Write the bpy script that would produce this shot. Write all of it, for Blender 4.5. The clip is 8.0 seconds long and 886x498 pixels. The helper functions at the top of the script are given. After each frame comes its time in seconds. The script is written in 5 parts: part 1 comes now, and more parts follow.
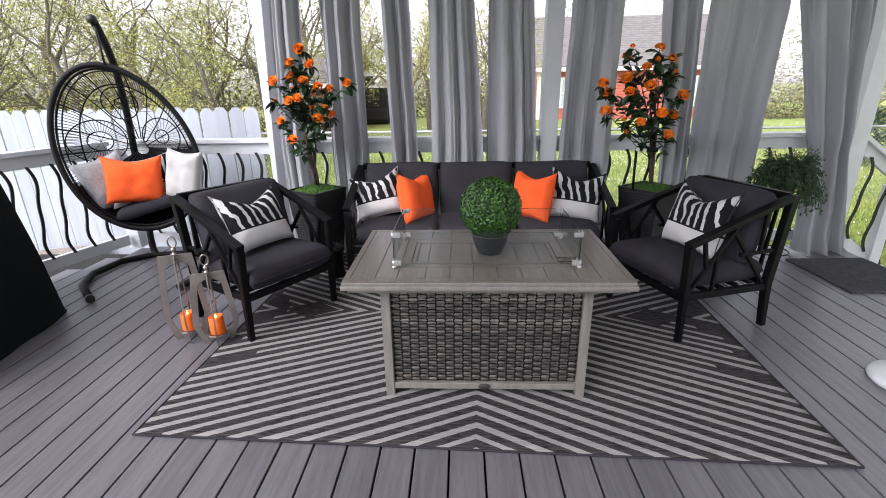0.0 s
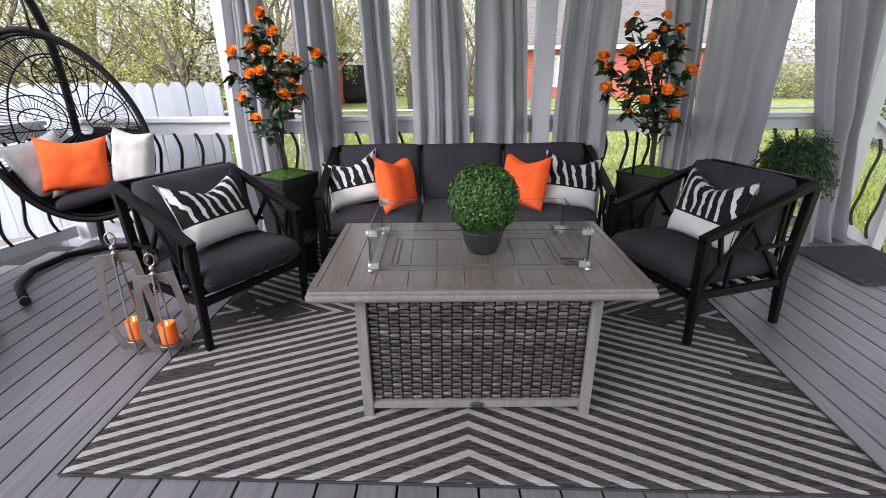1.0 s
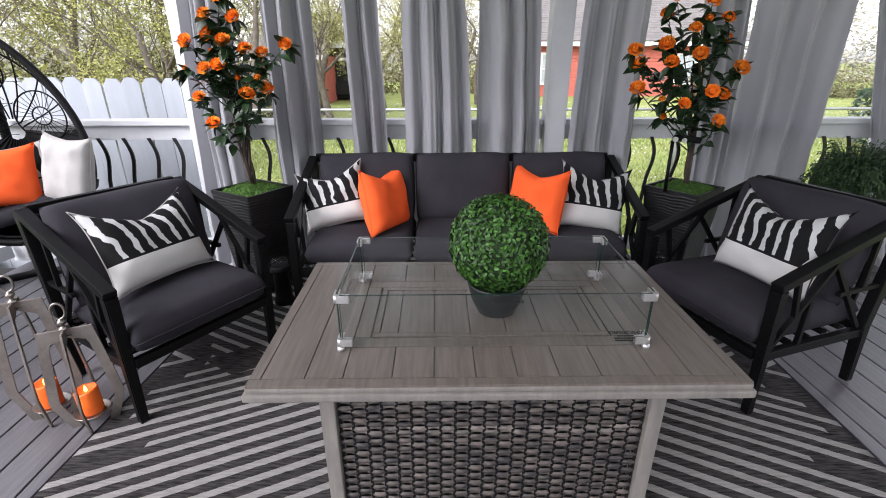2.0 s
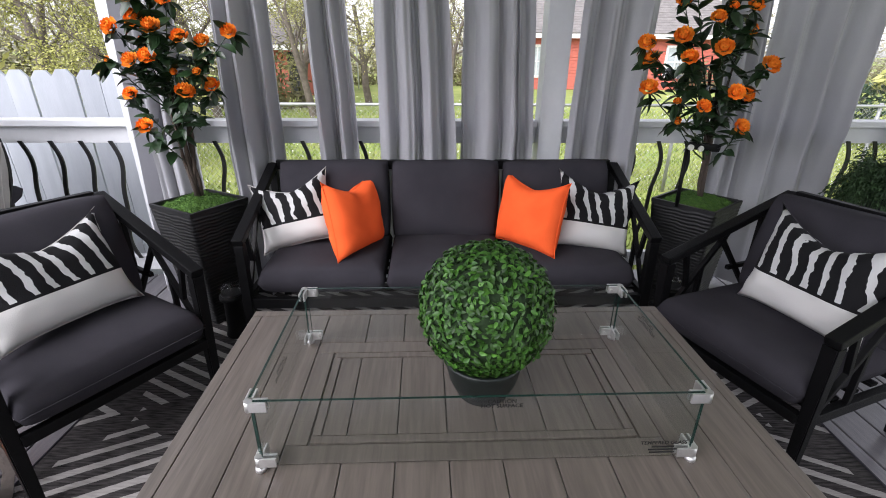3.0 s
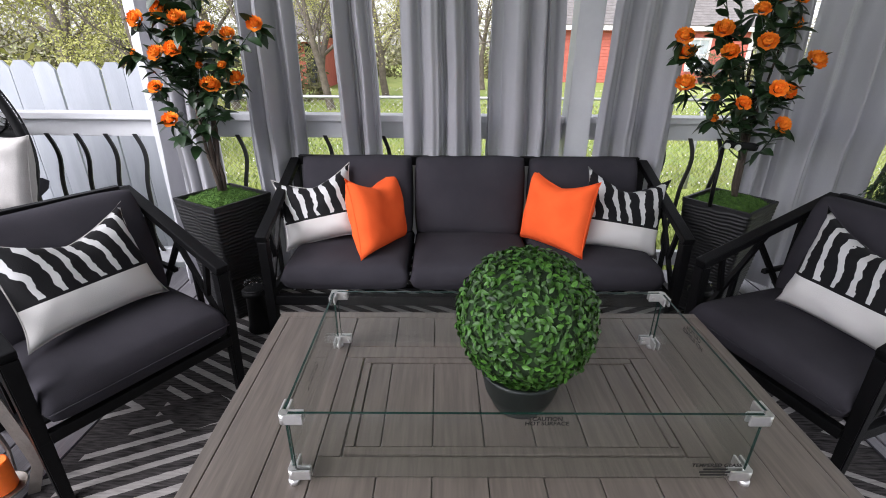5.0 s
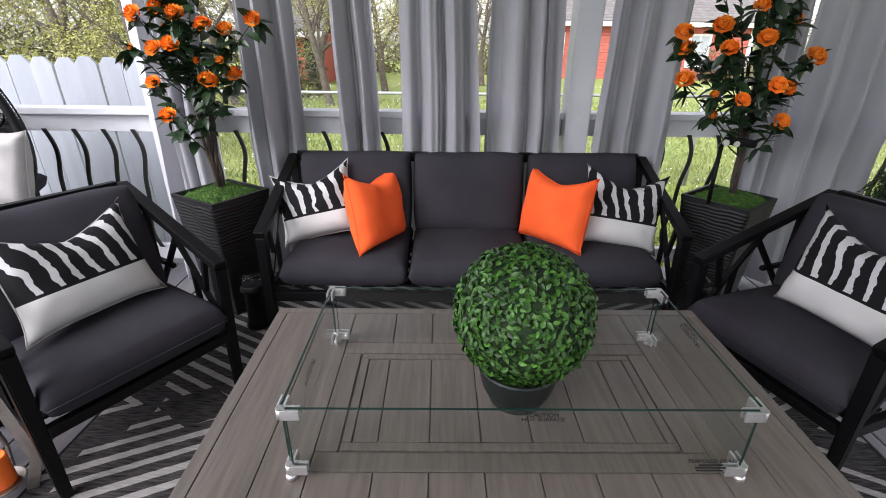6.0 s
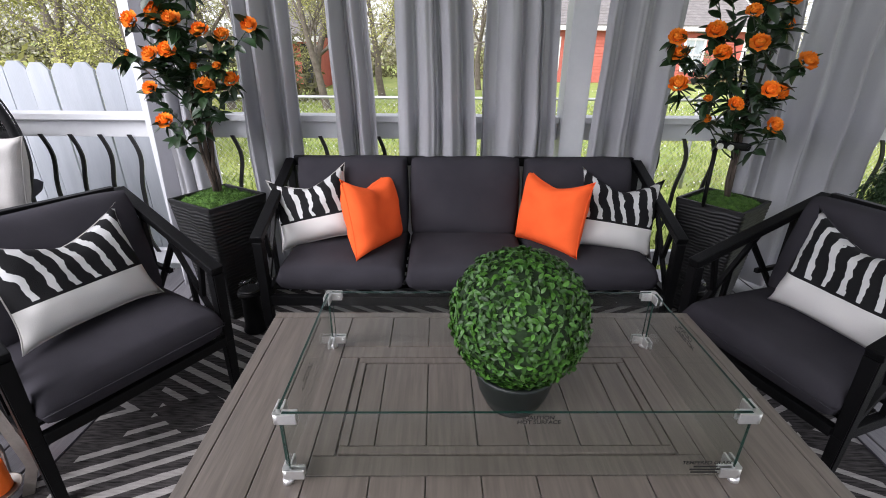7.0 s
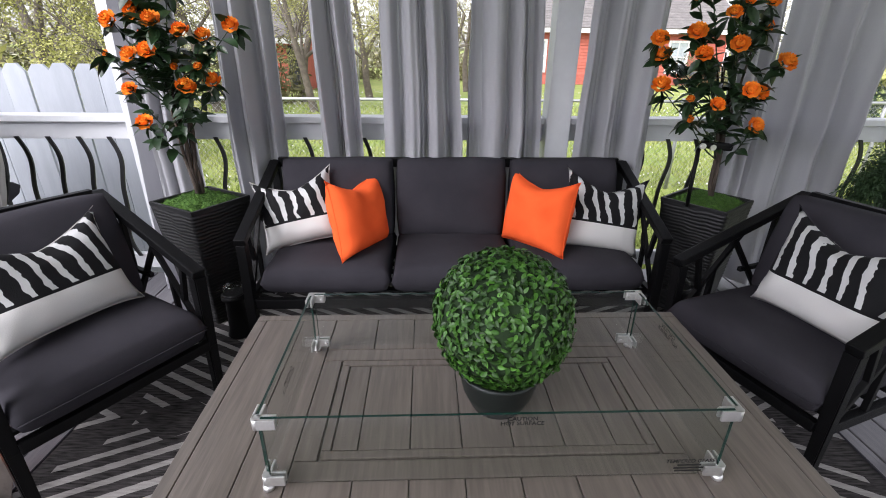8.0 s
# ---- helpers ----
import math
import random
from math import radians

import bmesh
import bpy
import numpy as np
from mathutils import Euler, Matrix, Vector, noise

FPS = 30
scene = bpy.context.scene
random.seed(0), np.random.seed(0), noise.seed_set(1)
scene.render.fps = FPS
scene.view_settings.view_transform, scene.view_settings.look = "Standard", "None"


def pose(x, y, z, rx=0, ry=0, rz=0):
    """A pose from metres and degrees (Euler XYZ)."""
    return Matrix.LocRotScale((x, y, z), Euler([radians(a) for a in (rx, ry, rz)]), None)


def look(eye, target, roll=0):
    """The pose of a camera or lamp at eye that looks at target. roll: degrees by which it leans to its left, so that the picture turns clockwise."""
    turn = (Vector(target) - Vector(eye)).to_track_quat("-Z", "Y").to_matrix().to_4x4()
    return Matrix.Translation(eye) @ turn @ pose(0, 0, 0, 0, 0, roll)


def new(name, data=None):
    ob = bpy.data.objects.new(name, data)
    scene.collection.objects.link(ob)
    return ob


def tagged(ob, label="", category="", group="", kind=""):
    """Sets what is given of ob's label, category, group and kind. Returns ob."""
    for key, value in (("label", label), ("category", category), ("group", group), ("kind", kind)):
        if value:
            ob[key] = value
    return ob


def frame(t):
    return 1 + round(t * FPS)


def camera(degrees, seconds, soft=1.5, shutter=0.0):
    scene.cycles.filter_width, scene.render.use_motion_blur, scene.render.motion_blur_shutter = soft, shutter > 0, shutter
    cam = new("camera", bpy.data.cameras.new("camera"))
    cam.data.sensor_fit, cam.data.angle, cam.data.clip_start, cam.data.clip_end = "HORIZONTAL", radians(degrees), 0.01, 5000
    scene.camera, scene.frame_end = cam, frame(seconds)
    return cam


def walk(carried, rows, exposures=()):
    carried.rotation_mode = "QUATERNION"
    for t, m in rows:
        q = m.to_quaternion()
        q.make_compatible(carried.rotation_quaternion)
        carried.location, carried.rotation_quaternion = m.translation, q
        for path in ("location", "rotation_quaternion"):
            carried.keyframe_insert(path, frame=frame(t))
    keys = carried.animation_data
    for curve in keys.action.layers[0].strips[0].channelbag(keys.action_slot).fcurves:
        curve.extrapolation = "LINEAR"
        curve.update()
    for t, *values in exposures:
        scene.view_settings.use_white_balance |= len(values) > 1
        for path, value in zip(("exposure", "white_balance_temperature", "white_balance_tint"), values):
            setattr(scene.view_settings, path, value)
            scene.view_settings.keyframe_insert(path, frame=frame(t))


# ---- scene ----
cam = camera(87.4, 8.0, soft=1.0)
PATH = [
    (0, (-0.112, -2.15, 1.430), (-0.189, -0.266, 0.763), -0.9),
    (0.35, (-0.115, -2.138, 1.428), (-0.187, -0.255, 0.755), -0.87),
    (0.5, (-0.128, -2.092, 1.421), (-0.175, -0.215, 0.723), -0.72),
    (0.7, (-0.146, -1.992, 1.407), (-0.158, -0.135, 0.664), -0.5),
    (1, (-0.136, -1.826, 1.393), (-0.136, 0.03, 0.648), -0.5),
    (1.2, (-0.128, -1.703, 1.39), (-0.126, 0.153, 0.645), -0.35),
    (2.3, (-0.156, -1.135, 1.377), (-0.114, 0.708, 0.602), 0.0),
    (2.5, (-0.137, -1.043, 1.376), (-0.08, 0.795, 0.588), 0.1),
    (3, (-0.099, -0.871, 1.386), (-0.025, 0.967, 0.599), 0.45),
    (3.5, (-0.121, -0.831, 1.397), (-0.063, 1.008, 0.614), 0.4),
    (4, (-0.149, -0.829, 1.397), (-0.121, 1.008, 0.61), 0.4),
    (4.5, (-0.151, -0.822, 1.394), (-0.134, 1.011, 0.593), 0.5),
    (6, (-0.146, -0.821, 1.393), (-0.127, 0.999, 0.564), 0.7),
    (6.5, (-0.144, -0.822, 1.396), (-0.122, 0.998, 0.568), 0.7),
    (7, (-0.143, -0.827, 1.397), (-0.113, 0.998, 0.583), 0.6),
    (7.5, (-0.135, -0.827, 1.4), (-0.088, 1.006, 0.603), 0.6),
    (8, (-0.129, -0.82, 1.391), (-0.053, 1.009, 0.584), 0.7),
]
walk(cam, [(t, look(eye, target, roll)) for t, eye, target, roll in PATH], [(0, 1.44, 6150, 17), (2, 1.47, 6150, 17), (8, 1.47, 6150, 17)])

# ---- world, sun, exposure ----
world = bpy.data.worlds.new("overcast_sky")
scene.world = world
world.use_nodes = True
wn, wl = world.node_tree.nodes, world.node_tree.links
sky = wn.new("ShaderNodeTexSky")
sky.sky_type, sky.sun_disc = "NISHITA", False
sky.sun_elevation, sky.sun_rotation = radians(42), radians(-139)
sky.dust_density, sky.ozone_density = 1.5, 1.0
grey = wn.new("ShaderNodeHueSaturation")
grey.inputs["Saturation"].default_value = 0.10
wl.new(sky.outputs[0], grey.inputs["Color"])
wl.new(grey.outputs[0], wn["Background"].inputs[0])
wn["Background"].inputs[1].default_value = 0.15
sun = new("sun", bpy.data.lights.new("sun", "SUN"))
sun.data.energy, sun.data.angle, sun.data.color = 1.45, radians(48), (1.0, 0.97, 0.93)
sun.matrix_world = look((-7.0, -8.0, 9.6), (0, 0, 0))


# ---- materials ----
def mat(name, col, rough=0.6, metal=0.0, col2=None, scale=6.0, stretch=(1, 1, 1), bump=0.15, bscale=80.0, rnd=0.0, spec=0.5, sheen=0.0, fine=0.25, shift=1.0):
    m = bpy.data.materials.new(name)
    m.use_nodes = True
    nt = m.node_tree
    N, L = nt.nodes, nt.links
    p = N["Principled BSDF"]
    tc = N.new("ShaderNodeTexCoord")
    mp = N.new("ShaderNodeMapping")
    mp.inputs["Scale"].default_value = stretch
    oi = N.new("ShaderNodeObjectInfo")
    off = N.new("ShaderNodeVectorMath")
    off.operation = "ADD"
    sc = N.new("ShaderNodeVectorMath")
    sc.operation = "SCALE"
    sc.inputs[0].default_value = (13.0 * shift, 7.0 * shift, 5.0 * shift)
    L.new(oi.outputs["Random"], sc.inputs["Scale"])
    L.new(tc.outputs["Object"], off.inputs[0])
    L.new(sc.outputs[0], off.inputs[1])
    L.new(off.outputs[0], mp.inputs[0])
    a = N.new("ShaderNodeTexNoise")
    a.inputs["Scale"].default_value, a.inputs["Detail"].default_value = scale, 4
    b = N.new("ShaderNodeTexNoise")
    b.inputs["Scale"].default_value, b.inputs["Detail"].default_value = bscale, 3
    L.new(mp.outputs[0], a.inputs[0])
    L.new(mp.outputs[0], b.inputs[0])
    mix = N.new("ShaderNodeMix")
    mix.data_type = "RGBA"
    c2 = col2 or tuple(c * 0.78 for c in col)
    mix.inputs["A"].default_value, mix.inputs["B"].default_value = (*col, 1), (*c2, 1)
    ramp = N.new("ShaderNodeMapRange")
    ramp.inputs["From Min"].default_value, ramp.inputs["From Max"].default_value = 0.35, 0.65
    L.new(a.outputs[0], ramp.inputs[0])
    L.new(ramp.outputs[0], mix.inputs["Factor"])
    hs = N.new("ShaderNodeHueSaturation")
    v = N.new("ShaderNodeMath")
    v.operation = "MULTIPLY_ADD"
    v.inputs[1].default_value, v.inputs[2].default_value = fine, 1 - fine / 2
    L.new(b.outputs[0], v.inputs[0])
    v2 = N.new("ShaderNodeMath")
    v2.operation = "MULTIPLY_ADD"
    v2.inputs[1].default_value, v2.inputs[2].default_value = rnd, 1 - rnd / 2
    L.new(oi.outputs["Random"], v2.inputs[0])
    v3 = N.new("ShaderNodeMath")
    v3.operation = "MULTIPLY"
    L.new(v.outputs[0], v3.inputs[0])
    L.new(v2.outputs[0], v3.inputs[1])
    L.new(v3.outputs[0], hs.inputs["Value"])
    L.new(mix.outputs["Result"], hs.inputs["Color"])
    L.new(hs.outputs[0], p.inputs["Base Color"])
    bp = N.new("ShaderNodeBump")
    bp.inputs["Strength"].default_value, bp.inputs["Distance"].default_value = bump, 0.004
    L.new(b.outputs[0], bp.inputs["Height"])
    L.new(bp.outputs[0], p.inputs["Normal"])
    p.inputs["Roughness"].default_value, p.inputs["Metallic"].default_value = rough, metal
    p.inputs["Specular IOR Level"].default_value = spec
    p.inputs["Sheen Weight"].default_value = sheen
    return m


def math_node(nt, op, a, b=None, c=None):
    n = nt.nodes.new("ShaderNodeMath")
    n.operation = op
    for i, s in enumerate((a, b, c)):
        if s is None:
            continue
        if isinstance(s, (int, float)):
            n.inputs[i].default_value = s
        else:
            nt.links.new(s, n.inputs[i])
    return n.outputs[0]


def sheet_mat(name, col, through_share, col2):
    """Woven cloth or petal that lets part of the light through."""
    m = mat(name, col, 0.85, col2=col2, scale=5, stretch=(1, 1, 0.3), bscale=300, bump=0.2, fine=0.1, spec=0.1)
    nt = m.node_tree
    p = nt.nodes["Principled BSDF"]
    out = nt.nodes["Material Output"]
    tr = nt.nodes.new("ShaderNodeBsdfTranslucent")
    nt.links.new(p.inputs["Base Color"].links[0].from_socket, tr.inputs[0])
    mx = nt.nodes.new("ShaderNodeMixShader")
    mx.inputs[0].default_value = through_share
    nt.links.new(p.outputs[0], mx.inputs[1])
    nt.links.new(tr.outputs[0], mx.inputs[2])
    nt.links.new(mx.outputs[0], out.inputs[0])
    return m


M_DECK = mat("grey_composite_decking", (0.132, 0.127, 0.135), 0.36, col2=(0.098, 0.093, 0.102), scale=9, stretch=(6, 0.35, 1), bscale=55, bump=0.25, rnd=0.16, fine=0.45)
# shade below the boards, put in as a near-black colour
M_UNDER = mat("under_deck_shade", (0.015, 0.014, 0.013), 0.9)
M_PAINT = mat("white_painted_wood", (0.66, 0.67, 0.69), 0.5, col2=(0.59, 0.60, 0.62), scale=3, stretch=(1, 1, 1), bscale=40, bump=0.12, fine=0.08, rnd=0.05)
M_FENCE = mat("white_washed_fence_board", (0.45, 0.475, 0.52), 0.75, col2=(0.39, 0.415, 0.46), scale=4, stretch=(3, 1, 0.4), bscale=60, bump=0.2, fine=0.1, rnd=0.08)
M_IRON = mat("black_iron", (0.008, 0.008, 0.009), 0.45, bump=0.1, rnd=0.1)
M_FRAME = mat("black_powder_coat", (0.0035, 0.0035, 0.004), 0.5, bump=0.2, bscale=400, spec=0.16)
M_CUSHION = mat("charcoal_canvas", (0.039, 0.037, 0.044), 0.95, col2=(0.031, 0.029, 0.035), scale=5, bscale=450, bump=0.35, fine=0.35, spec=0.10)
M_ORANGE = mat("orange_canvas", (0.95, 0.135, 0.032), 0.9, col2=(0.88, 0.115, 0.026), scale=7, bscale=420, bump=0.3, fine=0.2, spec=0.15)
M_PALE = mat("pale_linen", (0.47, 0.455, 0.44), 0.95, col2=(0.40, 0.385, 0.37), scale=8, bscale=250, bump=0.5, fine=0.3, spec=0.1)
M_KNIT = mat("grey_woven_linen", (0.46, 0.46, 0.47), 0.95, col2=(0.38, 0.38, 0.39), scale=60, stretch=(1, 1, 1), bscale=160, bump=0.7, fine=0.5, spec=0.1)
M_TOP = mat("grey_brown_metal_table_top", (0.146, 0.124, 0.107), 0.28, col2=(0.108, 0.092, 0.079), scale=14, stretch=(6, 0.4, 1), bscale=36, bump=0.08, fine=0.4, spec=0.45)
M_GROOVE = mat("dark_groove", (0.03, 0.026, 0.024), 0.7)
M_LEG = mat("taupe_metal_leg", (0.21, 0.195, 0.175), 0.5, col2=(0.165, 0.152, 0.14), scale=10, stretch=(4, 4, 0.6), bscale=60)
M_PLANTER = mat("charcoal_ribbed_resin", (0.010, 0.010, 0.011), 0.55, bump=0.25, bscale=120, spec=0.4)
M_MOSS = mat("green_moss", (0.055, 0.125, 0.012), 0.95, col2=(0.025, 0.07, 0.006), scale=40, bscale=200, bump=1.0, fine=0.8, rnd=0.3)
M_BARK = mat("grey_brown_bark", (0.075, 0.055, 0.042), 0.85, col2=(0.04, 0.03, 0.024), scale=20, stretch=(2, 2, 0.5), bscale=90, bump=0.8, fine=0.5)
M_LEAF = mat("dark_glossy_leaf", (0.020, 0.048, 0.016), 0.38, col2=(0.012, 0.030, 0.010), scale=25, bscale=120, rnd=0.6, spec=0.5)
M_BOX = mat("bright_boxwood_leaf", (0.052, 0.150, 0.015), 0.48, col2=(0.014, 0.052, 0.006), scale=16, bscale=150, rnd=1.1, spec=0.45)
# near-black green: shade between the leaves, put into the core's colour
M_BOXSHADE = mat("shaded_boxwood_core", (0.012, 0.035, 0.006), 0.9, col2=(0.006, 0.018, 0.003), scale=40)
M_PETAL = mat("orange_petal", (0.90, 0.330, 0.030), 0.75, col2=(0.85, 0.210, 0.014), scale=18, bscale=90, rnd=0.35, spec=0.2)
M_POT = mat("dark_ceramic_pot", (0.010, 0.014, 0.013), 0.45, bump=0.05)
M_METAL = mat("brushed_nickel", (0.78, 0.77, 0.76), 0.42, 0.9, bump=0.08, bscale=120)
M_LANTERN = mat("hammered_pewter", (0.34, 0.31, 0.28), 0.42, 0.75, col2=(0.25, 0.22, 0.20), scale=9, bump=0.7, bscale=70)
M_NICKEL = mat("aged_nickel", (0.40, 0.37, 0.33), 0.32, 0.95, col2=(0.30, 0.27, 0.24), scale=14, bump=0.15, bscale=90)
M_CANDLE = mat("orange_wax", (0.90, 0.16, 0.01), 0.55, col2=(0.80, 0.12, 0.008), scale=12, bump=0.2, bscale=60)
M_COVER = mat("black_cloth_cover", (0.004, 0.006, 0.006), 0.9, bump=0.5, bscale=200, spec=0.15)
M_MAT = mat("charcoal_doormat", (0.085, 0.086, 0.092), 0.98, col2=(0.060, 0.061, 0.066), scale=30, bscale=300, bump=0.9, fine=0.6, spec=0.05)
M_STEPWOOD = mat("weathered_step_wood", (0.30, 0.26, 0.22), 0.8, col2=(0.20, 0.17, 0.14), scale=9, stretch=(4, 0.6, 1), bscale=60, fine=0.4)
M_BRICK = mat("red_siding", (0.50, 0.135, 0.095), 0.75, col2=(0.42, 0.11, 0.08), scale=4, bscale=30, fine=0.2)
M_ROOF = mat("grey_shingle", (0.21, 0.195, 0.185), 0.9, col2=(0.16, 0.148, 0.14), scale=3, bscale=14, fine=0.5)
M_TRIM = mat("white_house_trim", (0.78, 0.77, 0.75), 0.6)
M_DARK = mat("dark_opening", (0.02, 0.022, 0.025), 0.7)
M_GRASS = mat("spring_grass", (0.20, 0.27, 0.055), 0.95, col2=(0.29, 0.32, 0.09), scale=1.6, bscale=22, bump=0.8, fine=0.7, rnd=0.2)
M_TWIG = mat("grey_twig_bark", (0.155, 0.130, 0.105), 0.9, col2=(0.10, 0.082, 0.066), scale=8, bscale=40)
M_BUD = mat("yellow_green_bud", (0.42, 0.41, 0.13), 0.8, col2=(0.30, 0.31, 0.09), scale=3, bscale=20)
M_SCRUB = mat("brown_scrub", (0.17, 0.155, 0.075), 0.95, col2=(0.10, 0.10, 0.045), scale=2, bscale=12, fine=0.6)
M_FERN = mat("fern_green", (0.050, 0.105, 0.034), 0.7, col2=(0.022, 0.050, 0.017), scale=20, bscale=90, rnd=0.5)
M_GALV = mat("galvanised_steel", (0.42, 0.43, 0.43), 0.5, 0.6)
M_ROPE = mat("black_resin_wicker", (0.007, 0.007, 0.008), 0.6, bump=0.4, bscale=150, spec=0.2)
M_CEIL = mat("white_ceiling_boards", (0.62, 0.62, 0.62), 0.7, fine=0.1)
M_SIDING = mat("pale_house_siding", (0.55, 0.55, 0.55), 0.7, fine=0.1)
M_PRINT = mat("black_print", (0.008, 0.008, 0.008), 0.6)
M_CURTAIN = sheet_mat("grey_outdoor_curtain", (0.41, 0.41, 0.435), 0.22, (0.36, 0.36, 0.385))


def wicker_mat():
    m = mat("grey_brown_resin_wicker", (0.235, 0.205, 0.180), 0.5, col2=(0.030, 0.026, 0.027), scale=4.0, stretch=(5, 5, 11), bscale=110, bump=0.3, fine=0.9, rnd=0.95, shift=0.02)
    return m


M_WICKER = wicker_mat()
M_WICKER_DARK = mat("dark_brown_resin_wicker", (0.095, 0.078, 0.068), 0.5, col2=(0.020, 0.017, 0.018), scale=4.0, stretch=(5, 5, 11), bscale=110, bump=0.3, fine=0.9, rnd=0.8, shift=0.02)


def glass_mat():
    m = bpy.data.materials.new("clear_tempered_glass")
    m.use_nodes = True
    nt = m.node_tree
    out = nt.nodes["Material Output"]
    nt.nodes.remove(nt.nodes["Principled BSDF"])
    tr = nt.nodes.new("ShaderNodeBsdfTransparent")
    tr.inputs[0].default_value = (0.965, 0.98, 0.975, 1)
    gl = nt.nodes.new("ShaderNodeBsdfGlossy")
    gl.inputs["Roughness"].default_value = 0.02
    lw = nt.nodes.new("ShaderNodeLayerWeight")
    lw.inputs["Blend"].default_value = 0.5
    grazing = math_node(nt, "POWER", lw.outputs["Facing"], 4.0)
    gloss = math_node(nt, "MULTIPLY_ADD", grazing, 0.6, 0.035)
    mx = nt.nodes.new("ShaderNodeMixShader")
    nt.links.new(gloss, mx.inputs[0])
    nt.links.new(tr.outputs[0], mx.inputs[1])
    nt.links.new(gl.outputs[0], mx.inputs[2])
    nt.links.new(mx.outputs[0], out.inputs[0])
    return m


M_GLASS = glass_mat()
M_EDGE = mat("green_glass_edge", (0.008, 0.034, 0.027), 0.25, bump=0.0)


def flame_mat():
    m = mat("candle_flame_lamp", (1.0, 0.55, 0.1), 0.5)
    p = m.node_tree.nodes["Principled BSDF"]
    p.inputs["Emission Color"].default_value = (1.0, 0.42, 0.06, 1)
    p.inputs["Emission Strength"].default_value = 4.0
    return m


M_FLAME = flame_mat()


def rug_mat():
    """Dark woven rug with pale stripes that run towards both middle lines."""
    m = mat("striped_flatweave", (0.052, 0.048, 0.048), 0.95, bump=0.5, bscale=260, spec=0.08)
    nt = m.node_tree
    p = nt.nodes["Principled BSDF"]
    tc = nt.nodes.new("ShaderNodeTexCoord")
    sep = nt.nodes.new("ShaderNodeSeparateXYZ")
    nt.links.new(tc.outputs["Object"], sep.inputs[0])
    wob = nt.nodes.new("ShaderNodeTexNoise")
    wob.inputs["Scale"].default_value = 45
    nt.links.new(tc.outputs["Object"], wob.inputs[0])
    wb = math_node(nt, "MULTIPLY_ADD", wob.outputs[0], 0.008, -0.004)
    u = math_node(nt, "ABSOLUTE", sep.outputs[0])
    v = math_node(nt, "ABSOLUTE", sep.outputs[1])
    s = math_node(nt, "ADD", math_node(nt, "MULTIPLY_ADD", u, -0.50, v), wb)
    cell = math_node(nt, "DIVIDE", math_node(nt, "ADD", s, 5 * 0.0765 + 0.018), 0.0765)
    idx = math_node(nt, "FLOOR", cell)
    fr = math_node(nt, "FRACT", cell)
    wn1 = nt.nodes.new("ShaderNodeTexWhiteNoise")
    wn1.noise_dimensions = "1D"
    nt.links.new(idx, wn1.inputs["W"])
    stripe = math_node(nt, "LESS_THAN", fr, math_node(nt, "MULTIPLY_ADD", wn1.outputs["Value"], 0.12, 0.36))
    # some stripes stop short of the outer border
    stop = math_node(nt, "MULTIPLY_ADD", wn1.outputs["Value"], 1.1, 1.25)
    keep = math_node(nt, "LESS_THAN", u, stop)
    block = math_node(nt, "ADD", math_node(nt, "MULTIPLY_ADD", math_node(nt, "ABSOLUTE", math_node(nt, "SUBTRACT", u, 1.12)), 0.6, v), wb)
    solid = math_node(nt, "GREATER_THAN", block, 0.115)
    mask = math_node(nt, "MULTIPLY", math_node(nt, "MULTIPLY", stripe, keep), solid)
    # woven streaks along the rows
    mp = nt.nodes.new("ShaderNodeMapping")
    mp.inputs["Scale"].default_value = (16, 125, 1)
    nt.links.new(tc.outputs["Object"], mp.inputs[0])
    st = nt.nodes.new("ShaderNodeTexNoise")
    st.inputs["Scale"].default_value, st.inputs["Detail"].default_value = 1.0, 3
    nt.links.new(mp.outputs[0], st.inputs[0])
    streak = math_node(nt, "MULTIPLY_ADD", st.outputs[0], 3.6, -0.80)
    mix = nt.nodes.new("ShaderNodeMix")
    mix.data_type = "RGBA"
    mix.inputs["A"].default_value, mix.inputs["B"].default_value = (0.038, 0.035, 0.035, 1), (0.255, 0.243, 0.235, 1)
    nt.links.new(mask, mix.inputs["Factor"])
    hs = nt.nodes.new("ShaderNodeHueSaturation")
    soft = math_node(nt, "MULTIPLY_ADD", math_node(nt, "SUBTRACT", streak, 1.0), math_node(nt, "MULTIPLY_ADD", mask, -0.75, 1.0), 1.0)
    nt.links.new(soft, hs.inputs["Value"])
    nt.links.new(mix.outputs["Result"], hs.inputs["Color"])
    nt.links.new(hs.outputs[0], p.inputs["Base Color"])
    return m


M_RUG = rug_mat()


